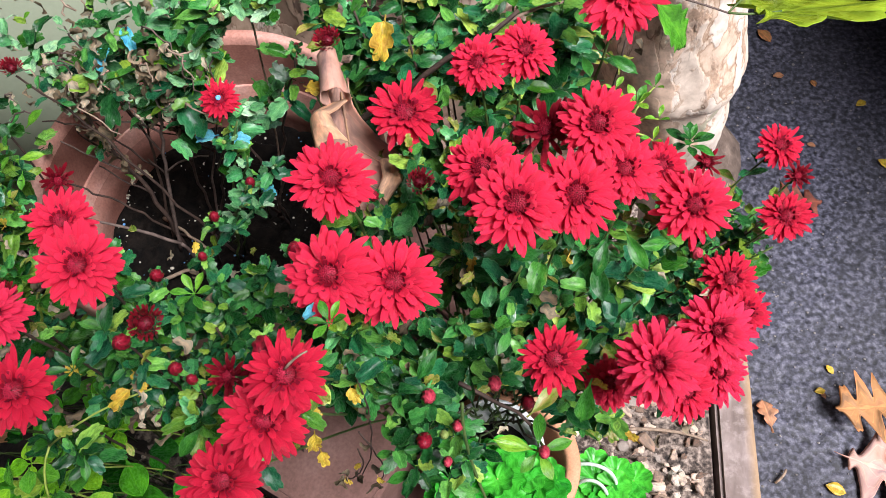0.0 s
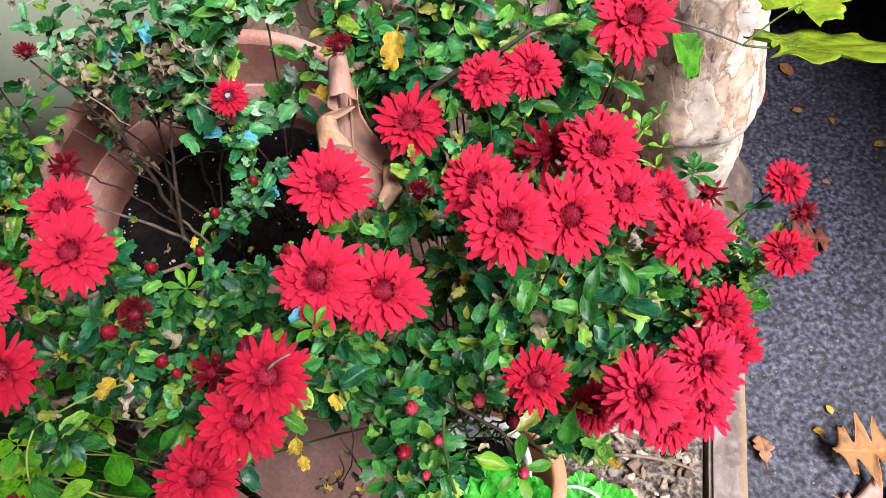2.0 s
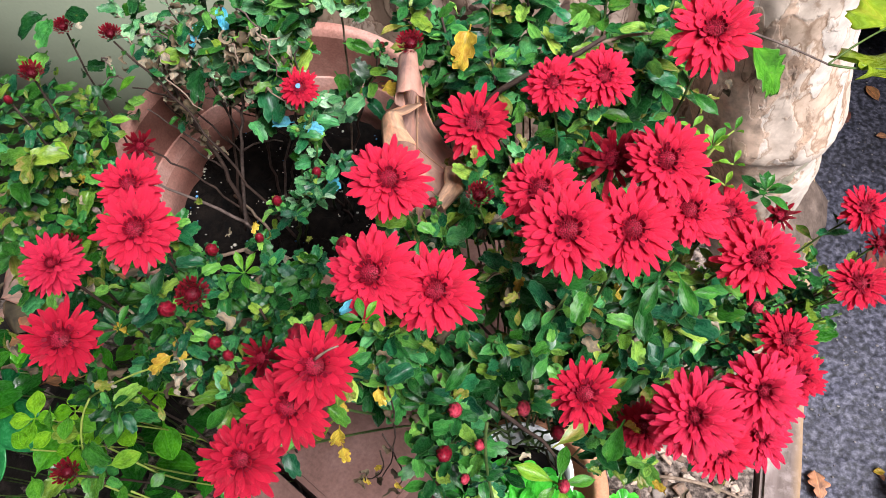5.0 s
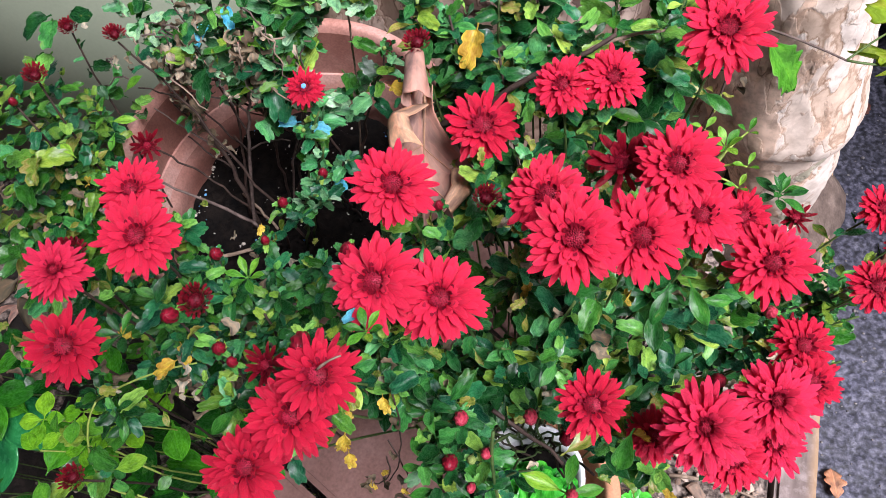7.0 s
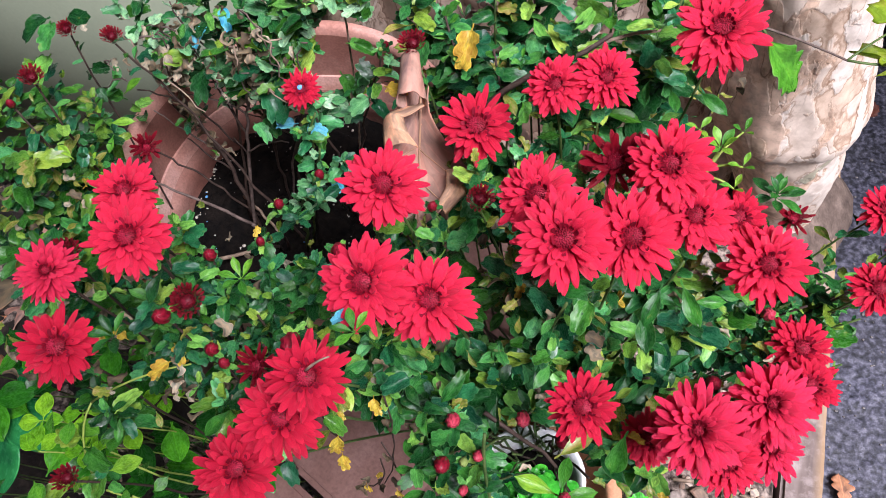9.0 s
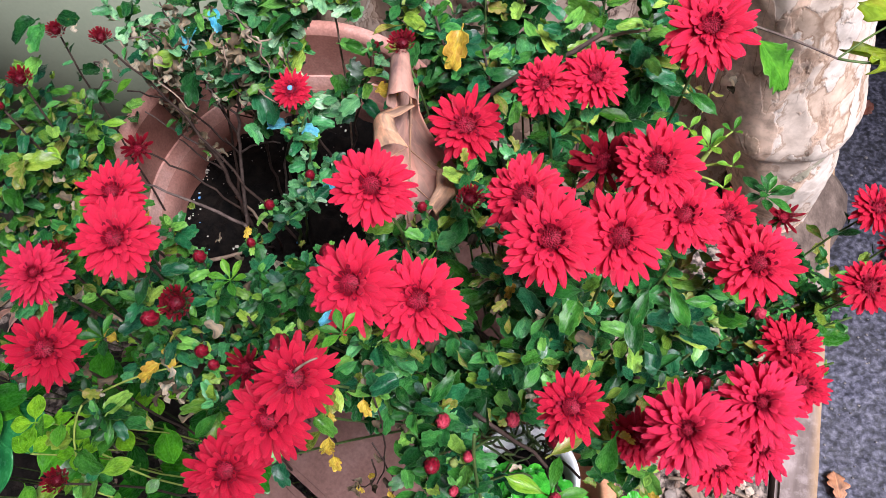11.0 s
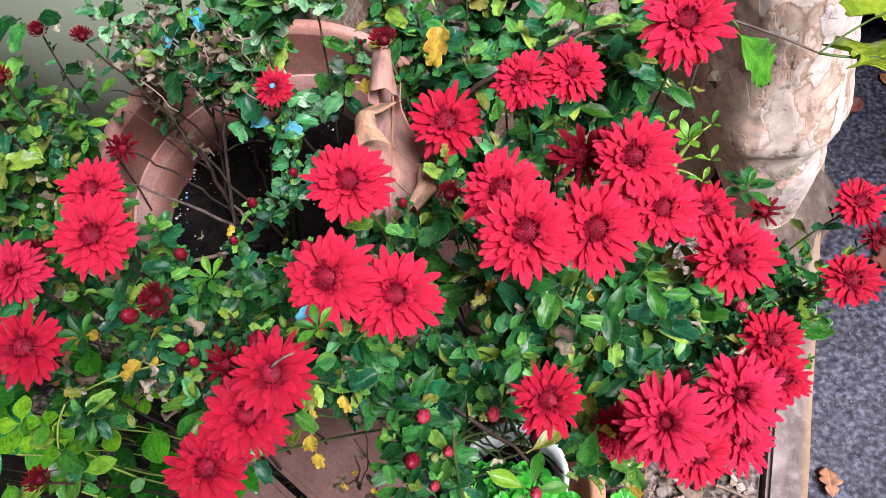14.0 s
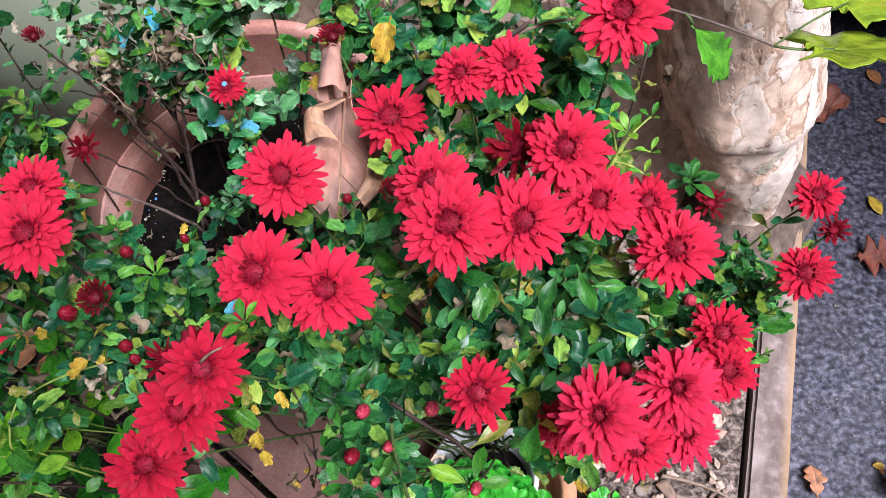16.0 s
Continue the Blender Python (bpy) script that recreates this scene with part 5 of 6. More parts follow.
def bloom(plant, rows, pink=()):
    for k, (x, y, z, d, kind, tx, ty) in enumerate(rows):
        # Wide and front heads take the deeper red with shade in it.
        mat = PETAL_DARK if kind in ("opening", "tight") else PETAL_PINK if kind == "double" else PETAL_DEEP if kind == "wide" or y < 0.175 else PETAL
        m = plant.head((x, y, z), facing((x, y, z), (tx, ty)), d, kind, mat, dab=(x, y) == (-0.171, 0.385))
        neck = Vector((x, y, z)) - m.to_3x3().col[2].normalized() * d * 0.17
        low = y < 0.19
        plant.shoot(neck, root_of(plant, neck), 5 if low else 9, 0.022, GREENS if plant is bush else LEFT_GREENS, 0.04 if low else 0.07, STEM_GREEN if plant is bush else STEM_BROWN)


def budding(plant, rows):
    for x, y, z, d, kind in rows:
        at = (x, y, z)
        face = facing(at, (plant.rng.uniform(-0.15, 0.15), plant.rng.uniform(-0.15, 0.15) - (0.75 if plant is bush and y < 0.18 else 0.0)), 0.45)
        if kind == 1:
            plant.head(at, face, d * 1.0, "tight", PETAL_DARK)
        else:
            plant.bud(at, face, d, {3: BUD_ROSY, 4: GREEN_BUD}.get(kind, BUD_CRIMSON), dab=kind == 2)
        plant.shoot(Vector(at) - face * d * 0.6, root_of(plant, at), 7, 0.019, GREENS if plant is bush else LEFT_GREENS, 0.06, STEM_GREEN if plant is bush else STEM_BROWN, r0=0.0016, r1=0.0008)


bloom(potted, POT_FLOWERS)
budding(potted, POT_BUDS)
bloom(left, LEFT_FLOWERS)
budding(left, LEFT_BUDS)
bloom(bush, BUSH_FLOWERS_A)
bloom(bush, BUSH_FLOWERS_B)
bloom(bush, BUSH_DOUBLES)
budding(bush, BUSH_BUDS)


def thicket(plant, cx, cy, rx, ry, n, keys, size=0.026, drop=0.02, deep=0.05, leaves=13, z=None, gap=None, span=0.075, stems=1.0):
    """Leafy shoots without flowers, spread over a patch of the plan."""
    rng = plant.rng
    for k in range(n):
        for tries in range(20):
            a, q = rng.uniform(0, 6.283), math.sqrt(rng.random())
            x, y = cx + rx * q * math.cos(a), cy + ry * q * math.sin(a)
            if gap is None or ((x - gap[0]) / gap[2]) ** 2 + ((y - gap[1]) / gap[3]) ** 2 > 1:
                break
        top = (canopy(x, y) if z is None else z) - drop - deep * rng.random()
        plant.shoot((x, y, top), root_of(plant, (x, y)), round(leaves * 1.3), size * rng.uniform(0.8, 1.2), keys, span, STEM_BROWN if rng.random() < 0.5 else STEM_GREEN, stem=rng.random() < stems)


HOLE = (-0.185, 0.315, 0.085, 0.095)
thicket(bush, 0.045, 0.255, 0.120, 0.095, 84, GREENS, 0.030, deep=0.13, gap=HOLE, span=0.055, leaves=8, stems=0.7)
thicket(bush, 0.015, 0.450, 0.130, 0.050, 52, GREENS + ["young"], 0.029, z=0.725, drop=0.0, deep=0.11, span=0.055, stems=0.35)
thicket(bush, 0.215, 0.345, 0.045, 0.055, 18, ["green", "lobed"], 0.017, z=0.56, deep=0.04)
thicket(bush, 0.219, 0.365, 0.028, 0.060, 30, ["green"] * 3 + ["blue"], 0.022, z=0.55, deep=0.06, leaves=9, stems=0.3)
thicket(bush, 0.236, 0.378, 0.034, 0.052, 26, ["green"] * 3 + ["deep"], 0.022, z=0.545, deep=0.07, leaves=9, stems=0.2)
thicket(bush, 0.062, 0.205, 0.062, 0.026, 18, GREENS, 0.031, drop=0.005, deep=0.06, leaves=8, stems=0.4)
thicket(bush, -0.085, 0.245, 0.050, 0.085, 26, GREENS + ["blue"] * 4, 0.022, deep=0.08, gap=HOLE, drop=0.03)
thicket(bush, 0.010, 0.330, 0.060, 0.040, 26, GREENS + ["blue"] * 2, 0.028, z=0.690, drop=0.0, deep=0.10, span=0.055, stems=0.1)
thicket(bush, -0.060, 0.175, 0.060, 0.026, 10, GREENS, 0.027, drop=0.01, deep=0.05, span=0.05, stems=0.3)
thicket(left, -0.215, 0.180, 0.085, 0.055, 16, LEFT_GREENS + ["deep"] * 3, 0.023, drop=0.015, deep=0.13, span=0.05, stems=0.05)
thicket(left, -0.330, 0.265, 0.070, 0.075, 24, LEFT_GREENS + ["lobed"] * 3, 0.024, z=0.670, deep=0.13, span=0.05, stems=0.0)
thicket(left, -0.350, 0.360, 0.070, 0.080, 18, LEFT_GREENS + ["lobed"] * 5 + ["young"] * 3 + ["lime"], 0.023, z=0.68, deep=0.07, leaves=9, stems=0.0)
thicket(left, -0.357, 0.275, 0.040, 0.060, 16, ["lobed"] * 4 + ["young", "lime", "green", "green"], 0.030, z=0.650, drop=0.0, deep=0.07, leaves=8, span=0.06, stems=0.1)
thicket(left, -0.388, 0.335, 0.045, 0.055, 18, ["lobed"] * 3 + ["blue"] * 2 + ["young", "lime"], 0.026, z=0.665, drop=0.0, deep=0.06, leaves=8, span=0.06, stems=0.0)
thicket(left, -0.150, 0.205, 0.050, 0.030, 12, LEFT_GREENS, 0.020, drop=0.02, deep=0.05, stems=0.2)
for x, y, z in ((-0.194, 0.229, 0.64), (-0.165, 0.226, 0.645), (-0.130, 0.236, 0.645), (-0.140, 0.222, 0.65), (-0.118, 0.247, 0.65), (-0.180, 0.222, 0.635), (-0.150, 0.232, 0.635), (-0.205, 0.232, 0.640), (-0.160, 0.214, 0.655), (-0.130, 0.218, 0.66), (-0.115, 0.232, 0.66), (-0.105, 0.225, 0.655), (-0.145, 0.240, 0.65), (-0.185, 0.236, 0.65), (-0.105, 0.242, 0.662)):
    left.shoot((x, y, z), root_of(left), 13, 0.022, LEFT_GREENS, 0.045, STEM_BROWN, stem=False)
thicket(potted, -0.240, 0.440, 0.135, 0.040, 46, ["frost"] * 4 + ["blue"] * 2 + ["green"] * 2 + ["lobed", "young"], 0.027, z=0.705, deep=0.08, leaves=8, span=0.05, stems=0.0)
for x, y, z in ((-0.160, 0.375, 0.640), (-0.152, 0.352, 0.628), (-0.150, 0.330, 0.622), (-0.146, 0.312, 0.625), (-0.150, 0.290, 0.622), (-0.128, 0.300, 0.640), (-0.125, 0.335, 0.640)):
    potted.shoot((x, y, z), root_of(potted), 10, 0.018, ["blue"] * 3 + ["frost"] * 2 + ["green"], 0.045)
for i in range(110):
    r = potted.rng
    a = r.uniform(0, 6.28)
    potted.leaf("dead", (-0.250 + 0.125 * math.cos(a) * r.random(), 0.430 + 0.055 * math.sin(a) * r.random(), r.uniform(0.61, 0.70)), (math.cos(a * 3), math.sin(a * 3), r.uniform(-1.2, 0.2)), (r.uniform(-1, 1), r.uniform(-1, 1), 0.6), r.uniform(0.008, 0.015), r.uniform(-1, 1))
for i in range(18):
    r = potted.rng
    a, q = r.uniform(0, 6.28), math.sqrt(r.random())
    potted.leaf("dead", (-0.216 + 0.022 * q * math.cos(a), 0.405 + 0.016 * q * math.sin(a), 0.668 + r.uniform(-0.012, 0.012)), (math.cos(a * 5), math.sin(a * 5), r.uniform(-1.2, 0.4)), (r.uniform(-1, 1), r.uniform(-1, 1), 0.6), r.uniform(0.010, 0.018), r.uniform(-1, 1))
thicket(potted, -0.205, 0.448, 0.080, 0.022, 22, ["frost"] * 3 + ["green"] * 3 + ["spoon"] * 2 + ["lobed"], 0.030, z=0.705, drop=0.0, deep=0.03, leaves=7, span=0.04, stems=0.0)
# the old woody stems that rise from the soil, forking into dry twigs
TRUNKS = [
    [(-0.290, 0.392, 0.416), (-0.278, 0.402, 0.475), (-0.265, 0.408, 0.530), (-0.250, 0.414, 0.580), (-0.236, 0.412, 0.622), (-0.226, 0.418, 0.655)],
    [(-0.284, 0.396, 0.416), (-0.290, 0.405, 0.470), (-0.300, 0.415, 0.515), (-0.306, 0.416, 0.560), (-0.298, 0.405, 0.610), (-0.290, 0.398, 0.655)],
    [(-0.262, 0.430, 0.416), (-0.256, 0.430, 0.480), (-0.247, 0.426, 0.540), (-0.236, 0.420, 0.590), (-0.222, 0.425, 0.640)],
    [(-0.255, 0.420, 0.416), (-0.240, 0.430, 0.490), (-0.215, 0.440, 0.560), (-0.195, 0.448, 0.630)],
    [(-0.300, 0.405, 0.416), (-0.290, 0.420, 0.480), (-0.276, 0.430, 0.550), (-0.262, 0.435, 0.620)],
]
for k, way in enumerate(TRUNKS):
    r = potted.rng
    fine = []
    for a, b in zip(way, way[1:]):
        fine += [Vector(a).lerp(Vector(b), q / 4) + Vector((r.uniform(-1, 1), r.uniform(-1, 1), 0)) * 0.0012 for q in range(4)]
    potted.stem(fine + [Vector(way[-1])], (0.0022, 0.0026, 0.0015, 0.0013, 0.0016)[k], 0.0009, STEM_BROWN if k % 3 else STEM_GREYBROWN, "woody_stem")
    for at in fine[7:]:
        for i in range(4 if k < 2 else 1):
            a = r.uniform(0, 6.28)
            potted.leaf("dead", at + Vector((r.uniform(-0.008, 0.008), r.uniform(-0.008, 0.008), r.uniform(-0.01, 0.01))), (math.cos(a), math.sin(a), r.uniform(-1.3, 0.1)), (r.uniform(-1, 1), r.uniform(-1, 1), 0.6), r.uniform(0.010, 0.017), r.uniform(-1, 1))
    for i in range(5):
        at = fine[min(len(fine) - 1, 6 + i * 2)]
        potted.stem(bend(at, at + Vector((r.uniform(-0.05, 0.05), r.uniform(-0.02, 0.04), r.uniform(0.02, 0.07))), (r.uniform(-0.008, 0.008), 0, 0.004), 6, 0.0016, r), 0.0011, 0.0006, STEM_GREYBROWN if i % 2 else STEM_BROWN, "dry_twig")
for i in range(26):
    r = potted.rng
    at = Vector((-0.250 + r.uniform(-0.09, 0.08), 0.43 + r.uniform(-0.05, 0.045), r.uniform(0.63, 0.70)))
    potted.stem(bend(at, at + Vector((r.uniform(-0.03, 0.03), r.uniform(-0.03, 0.02), r.uniform(-0.05, 0.02))), (r.uniform(-0.01, 0.01), 0, 0.006), 7, 0.002, r), 0.0008, 0.0005, STEM_DRY if i % 2 else STEM_GREYBROWN, "dry_twig")
potted.stem(bend((-0.196, 0.462, 0.415), (-0.153, 0.451, 0.7), (0.006, 0, 0.001), 12, 0.0005, potted.rng), 0.0011, 0.0008, STEM_DRY, "dry_twig")
potted.stem(bend((-0.330, 0.352, 0.545), (-0.250, 0.352, 0.500), (0.0, 0.0, 0.006), 8, 0.0012, potted.rng), 0.0009, 0.0017, STEM_GREYBROWN, "woody_stem")
potted.stem(bend((-0.250, 0.352, 0.500), (-0.255, 0.360, 0.418), (0.004, 0.0, 0.010), 6, 0.001, potted.rng), 0.0017, 0.0020, STEM_GREYBROWN, "woody_stem")
potted.stem(bend((-0.322, 0.334, 0.432), (-0.262, 0.364, 0.430), (0.0, 0.0, 0.004), 6, 0.001, potted.rng), 0.0022, 0.0018, STEM_DRY, "dry_twig")
potted.stem(bend((-0.312, 0.425, 0.426), (-0.256, 0.385, 0.434), (0.0, 0.0, 0.004), 6, 0.001, potted.rng), 0.0018, 0.0015, STEM_DRY, "dry_twig")

# the pot's wall and soil stay open to view
for plant in (potted, left):
    plant.open_window((-0.197, 0.305, 0.68), (-0.672, 0.697), 0.034, 0.050, 0.44, 0.80)
    plant.open_window((-0.226, 0.292, 0.68), (-0.752, 0.661), 0.026, 0.032, 0.44, 0.80)
    plant.open_window((-0.160, 0.294, 0.68), (-0.571, 0.668), 0.034, 0.030, 0.40, 0.80)
    plant.open_window((-0.249, 0.300, 0.68), (-0.810, 0.690), 0.018, 0.030, 0.44, 0.80)
    plant.open_window((-0.245, 0.340, 0.68), (-0.805, 0.800), 0.020, 0.020, 0.44, 0.80)
    plant.open_window((-0.232, 0.230, 0.68), (-0.775, 0.500), 0.012, 0.030, 0.44, 0.62)
potted.open_window((-0.148, 0.420, 0.68), (-0.500, 1.010), 0.026, 0.022, 0.50, 0.80)
# grey curls still clinging to the bare old stem over the rim
for k, (x, y, z) in enumerate(TRUNKS[1][2:]):
    for i in range(9):
        r = potted.rng
        q = i / 9
        nxt = Vector(TRUNKS[1][min(k + 3, 5)])
        p = Vector((x, y, z)).lerp(nxt, q) + Vector((r.uniform(-0.009, 0.009), r.uniform(-0.008, 0.008), r.uniform(-0.012, 0.006)))
        a = r.uniform(0, 6.28)
        potted.leaf("green" if i == 4 else "dead", p, (math.cos(a), math.sin(a), r.uniform(-1.3, 0.2)), (r.uniform(-1, 1), r.uniform(-1, 1), 0.6), r.uniform(0.009, 0.017), r.uniform(-1, 1))
potted.open_window((-0.143, 0.380, 0.68), (-0.480, 0.900), 0.022, 0.026, 0.45, 0.70)
# particular leaves
for i in range(22):
    r = left.rng
    a = r.uniform(0, 6.28)
    left.leaf(("dead", "dead", "faded", "dead", "yellow", "dead", "faded", "dead", "lime", "faded", "dead")[i % 11], (r.uniform(-0.27, -0.15), r.uniform(0.14, 0.20), r.uniform(0.60, 0.655)), (math.cos(a), math.sin(a), r.uniform(-0.8, 0.2)), (r.uniform(-0.5, 0.5), -0.4, 0.8), r.uniform(0.009, 0.015), r.uniform(-1, 1))
bush.leaf("lobed", (0.238, 0.340, 0.480), (0.7, 0.2, -0.1), (0, -0.3, 1), 0.038)
for at, out, s in (((-0.362, 0.390, 0.690), (0.3, -0.9, 0.1), 0.034), ((-0.372, 0.400, 0.685), (-0.6, -0.7, 0.0), 0.036), ((-0.352, 0.400, 0.690), (0.8, -0.3, 0.1), 0.030), ((-0.365, 0.375, 0.672), (-0.2, -1, 0.0), 0.030)):
    left.leaf("green", at, out, (0, -0.3, 1), s * 0.85)
bush.open_window((0.038, 0.156, 0.64), (-0.01, 0.30), 0.042, 0.025, 0.15, 0.665)
bush.open_window((-0.060, 0.145, 0.60), (-0.23, 0.25), 0.050, 0.022, 0.15, 0.63)
bush.open_window((0.128, 0.372, 0.68), (0.08, 0.92), 0.030, 0.050, 0.20, 0.80)
bush.leaf("yellow", (-0.046, 0.418, 0.700), (-0.10, -0.75, -0.55), (0.1, -0.3, 1), 0.036)
bush.leaf("yellow", (-0.083, 0.158, 0.600), (-0.1, -0.6, -0.8), (0.3, -0.8, 0.6), 0.022)
bush.leaf("yellow", (-0.081, 0.150, 0.588), (0.15, -0.6, -0.8), (0.5, -0.8, 0.6), 0.018)
bush.leaf("lime", (-0.085, 0.160, 0.605), (-0.7, -0.45, -0.5), (0, -0.6, 0.7), 0.028)
bush.leaf("yellow", (-0.050, 0.165, 0.668), (0.2, -0.5, -0.5), (0, -0.5, 1), 0.014)
bush.leaf("yellow", (-0.110, 0.395, 0.655), (0.6, -0.3, 0.1), (0, -0.3, 1), 0.022)
left.leaf("yellow", (-0.195, 0.176, 0.625), (-0.5, -0.6, -0.1), (0, -0.3, 1), 0.022)
left.leaf("yellow", (-0.232, 0.184, 0.622), (-0.7, 0.3, 0.0), (0, -0.3, 1), 0.017)
for k in range(16):
    r = left.rng
    a = r.uniform(0, 6.28)
    left.leaf("dead", (-0.188 + r.uniform(-0.010, 0.010), 0.168 + r.uniform(-0.012, 0.014), 0.605 + r.uniform(-0.02, 0.015)), (math.cos(a), math.sin(a), r.uniform(-1.2, 0.3)), (r.uniform(-1, 1), r.uniform(-1, 1), 0.6), r.uniform(0.008, 0.014), r.uniform(-1, 1))
for x, y, z, a in ((-0.353, 0.300, 0.645, 3.6), (-0.341, 0.293, 0.640, 4.4), (-0.353, 0.280, 0.640, 5.2), (-0.348, 0.288, 0.650, 0.6)):
    left.leaf("lobed", (x, y, z), (math.cos(a), math.sin(a), 0.1), (0, -0.4, 1), 0.030)
left.leaf("faded", (-0.346, 0.296, 0.652), (0.2, -0.9, 0.0), (0, -0.4, 1), 0.030)
for x, y, z, a in ((-0.249, 0.112, 0.560, 4.9), (-0.268, 0.128, 0.565, 3.4), (-0.250, 0.138, 0.570, 1.0), (-0.270, 0.104, 0.555, 4.2), (-0.258, 0.120, 0.575, 5.8)):
    left.leaf("lobed", (x, y, z), (math.cos(a), math.sin(a), 0.05), (0, -0.3, 1), 0.028)
left.leaf("lime", (-0.325, 0.300, 0.645), (-0.4, 0.8, 0.1), (0, -0.3, 1), 0.030)
bush.open_window((0.044, 0.165, 0.62), (0.007, 0.311), 0.028, 0.014, 0.15, 0.665)
for a, s in ((0.3, 0.022), (1.5, 0.024), (2.9, 0.028), (4.1, 0.016), (5.2, 0.018)):
    bush.leaf("young", (0.056, 0.146, 0.610), (math.cos(a), math.sin(a), 0.2), (0, -0.2, 1), s)
bush.leaf("lime", (0.050, 0.168, 0.605), (0.75, 0.6, 0.25), (-0.3, -0.2, 1), 0.030)
bush.leaf("lobed", (0.056, 0.232, 0.690), (-0.3, -0.9, -0.1), (0, -0.2, 1), 0.024)
bush.leaf("deep", (0.088, 0.185, 0.63), (-0.2, -0.5, -0.9), (0, -0.9, 0.5), 0.036)
for at, out, s in (((0.098, 0.238, 0.715), (0.35, -0.8, -0.1), 0.038), ((0.090, 0.236, 0.712), (-0.25, -0.9, -0.15), 0.036), ((0.105, 0.235, 0.70), (0.9, 0.05, 0.0), 0.030), ((0.084, 0.228, 0.705), (0.05, -1, -0.3), 0.042), ((0.060, 0.233, 0.70), (-0.9, -0.2, 0.0), 0.032), ((0.000, 0.185, 0.680), (-0.4, -0.8, 0.0), 0.034), ((0.015, 0.180, 0.66), (0.1, -1, -0.4), 0.032), ((0.10, 0.375, 0.705), (0.7, -0.7, -0.1), 0.036), ((0.095, 0.375, 0.70), (0.9, 0.0, -0.2), 0.038), ((0.085, 0.38, 0.70), (0.2, -1, -0.2), 0.030)):
    bush.leaf("deep", at, out, (bush.rng.uniform(-0.5, 0.5), -0.3, 1), s * 0.66, bush.rng.uniform(-0.4, 0.4))
bush.leaf("blue", (-0.03, 0.178, 0.672), (-0.6, -0.4, 0.1), (0, -0.3, 1), 0.022)
for at, out in (((-0.250, 0.440, 0.672), (0.5, -0.8, -0.2)), ((-0.262, 0.428, 0.662), (-0.3, -0.8, 0)), ((-0.188, 0.390, 0.605), (-1, -0.2, 0.1)), ((-0.182, 0.388, 0.605), (0.9, -0.05, 0.1)), ((-0.195, 0.445, 0.67), (0.6, -0.5, 0.0)), ((-0.150, 0.352, 0.60), (0.5, -0.6, 0.0))):
    potted.leaf("paint", at, out, (0, -0.3, 1), 0.021)
bush.leaf("paint", (-0.056, 0.185, 0.728), (-0.6, -0.5, 0.2), (0, -0.3, 1), 0.012)
for k in range(6):
    a = k * 1.05
    bush.leaf("young", (-0.049, 0.172, 0.735), (math.cos(a), math.sin(a), 0.7), (0, 0, 1), 0.012)
    bush.leaf("deep", (0.158, 0.340, 0.655), (math.cos(a + 0.4), math.sin(a + 0.4), 0.45), (0, 0, 1), 0.018)
    bush.leaf("deep", (0.158, 0.340, 0.659), (math.cos(a), math.sin(a), 1.3), (0, 0, 1), 0.012)
    left.leaf("deep", (-0.203, 0.166, 0.680), (math.cos(a + 0.2), math.sin(a + 0.2), 0.7), (0, 0, 1), 0.015)
    left.leaf("young", (-0.151, 0.221, 0.665), (math.cos(a), math.sin(a), 0.5), (0, 0, 1), 0.015)
    bush.leaf("young", (0.116, 0.338, 0.698), (math.cos(a), math.sin(a), 1.2), (0, 0, 1), 0.013)
bush.stem(bend((0.100, 0.318, 0.655), (0.116, 0.337, 0.695), (0, 0, 0), 4), 0.0020, 0.0014, STEM_LIME)
for a, b in (((0.112, 0.332, 0.685), (0.130, 0.331, 0.692)), ((0.110, 0.330, 0.680), (0.128, 0.324, 0.680)), ((0.113, 0.334, 0.688), (0.128, 0.350, 0.700)), ((0.112, 0.332, 0.684), (0.104, 0.350, 0.698))):
    bush.stem(bend(a, b, (0, 0, 0.003), 6), 0.0009, 0.0006, STEM_LIME)
    for k in range(3):
        bush.leaf("young", b, (math.cos(k * 2.1 + b[0] * 90), math.sin(k * 2.1 + b[0] * 90), 0.8), (0, 0, 1), 0.010)
bush.stem(bend((-0.074, 0.156, 0.714), (-0.061, 0.162, 0.724), (0, 0, 0.002), 5), 0.0009, 0.0005, STEM_DRY, "dry_stalk")
bush.stem(bend((-0.085, 0.400, 0.60), (0.045, 0.425, 0.695), (0, -0.012, 0.012), 8, 0.002, bush.rng), 0.0032, 0.0016, STEM_BROWN, "woody_stem")
bush.stem(bend((0.005, 0.41, 0.67), (0.085, 0.43, 0.70), (0, 0.004, 0.004), 6, 0.002, bush.rng), 0.0016, 0.0010, STEM_DRY, "woody_stem")
for a, b in (((-0.047, 0.17, 0.665), (-0.064, 0.150, 0.52)), ((-0.055, 0.158, 0.60), (-0.048, 0.140, 0.54)), ((-0.060, 0.155, 0.57), (-0.076, 0.143, 0.53))):
    bush.stem(bend(a, b, (0.008, -0.003, 0.0), 9, 0.0008, bush.rng), 0.0006, 0.0004, STEM_BROWN, "woody_stem")
    bush.leaf("dead", b, (bush.rng.uniform(-1, 1), -0.6, -0.8), (0, -0.7, 0.6), 0.017)
    bush.leaf("yellow", Vector(a).lerp(Vector(b), 0.85), (bush.rng.uniform(-1, 1), -0.6, -0.6), (0, -0.6, 0.7), 0.009)
    bush.leaf("dead", Vector(a).lerp(Vector(b), 0.6), (bush.rng.uniform(-1, 1), -0.6, -0.8), (0, -0.7, 0.6), 0.014)
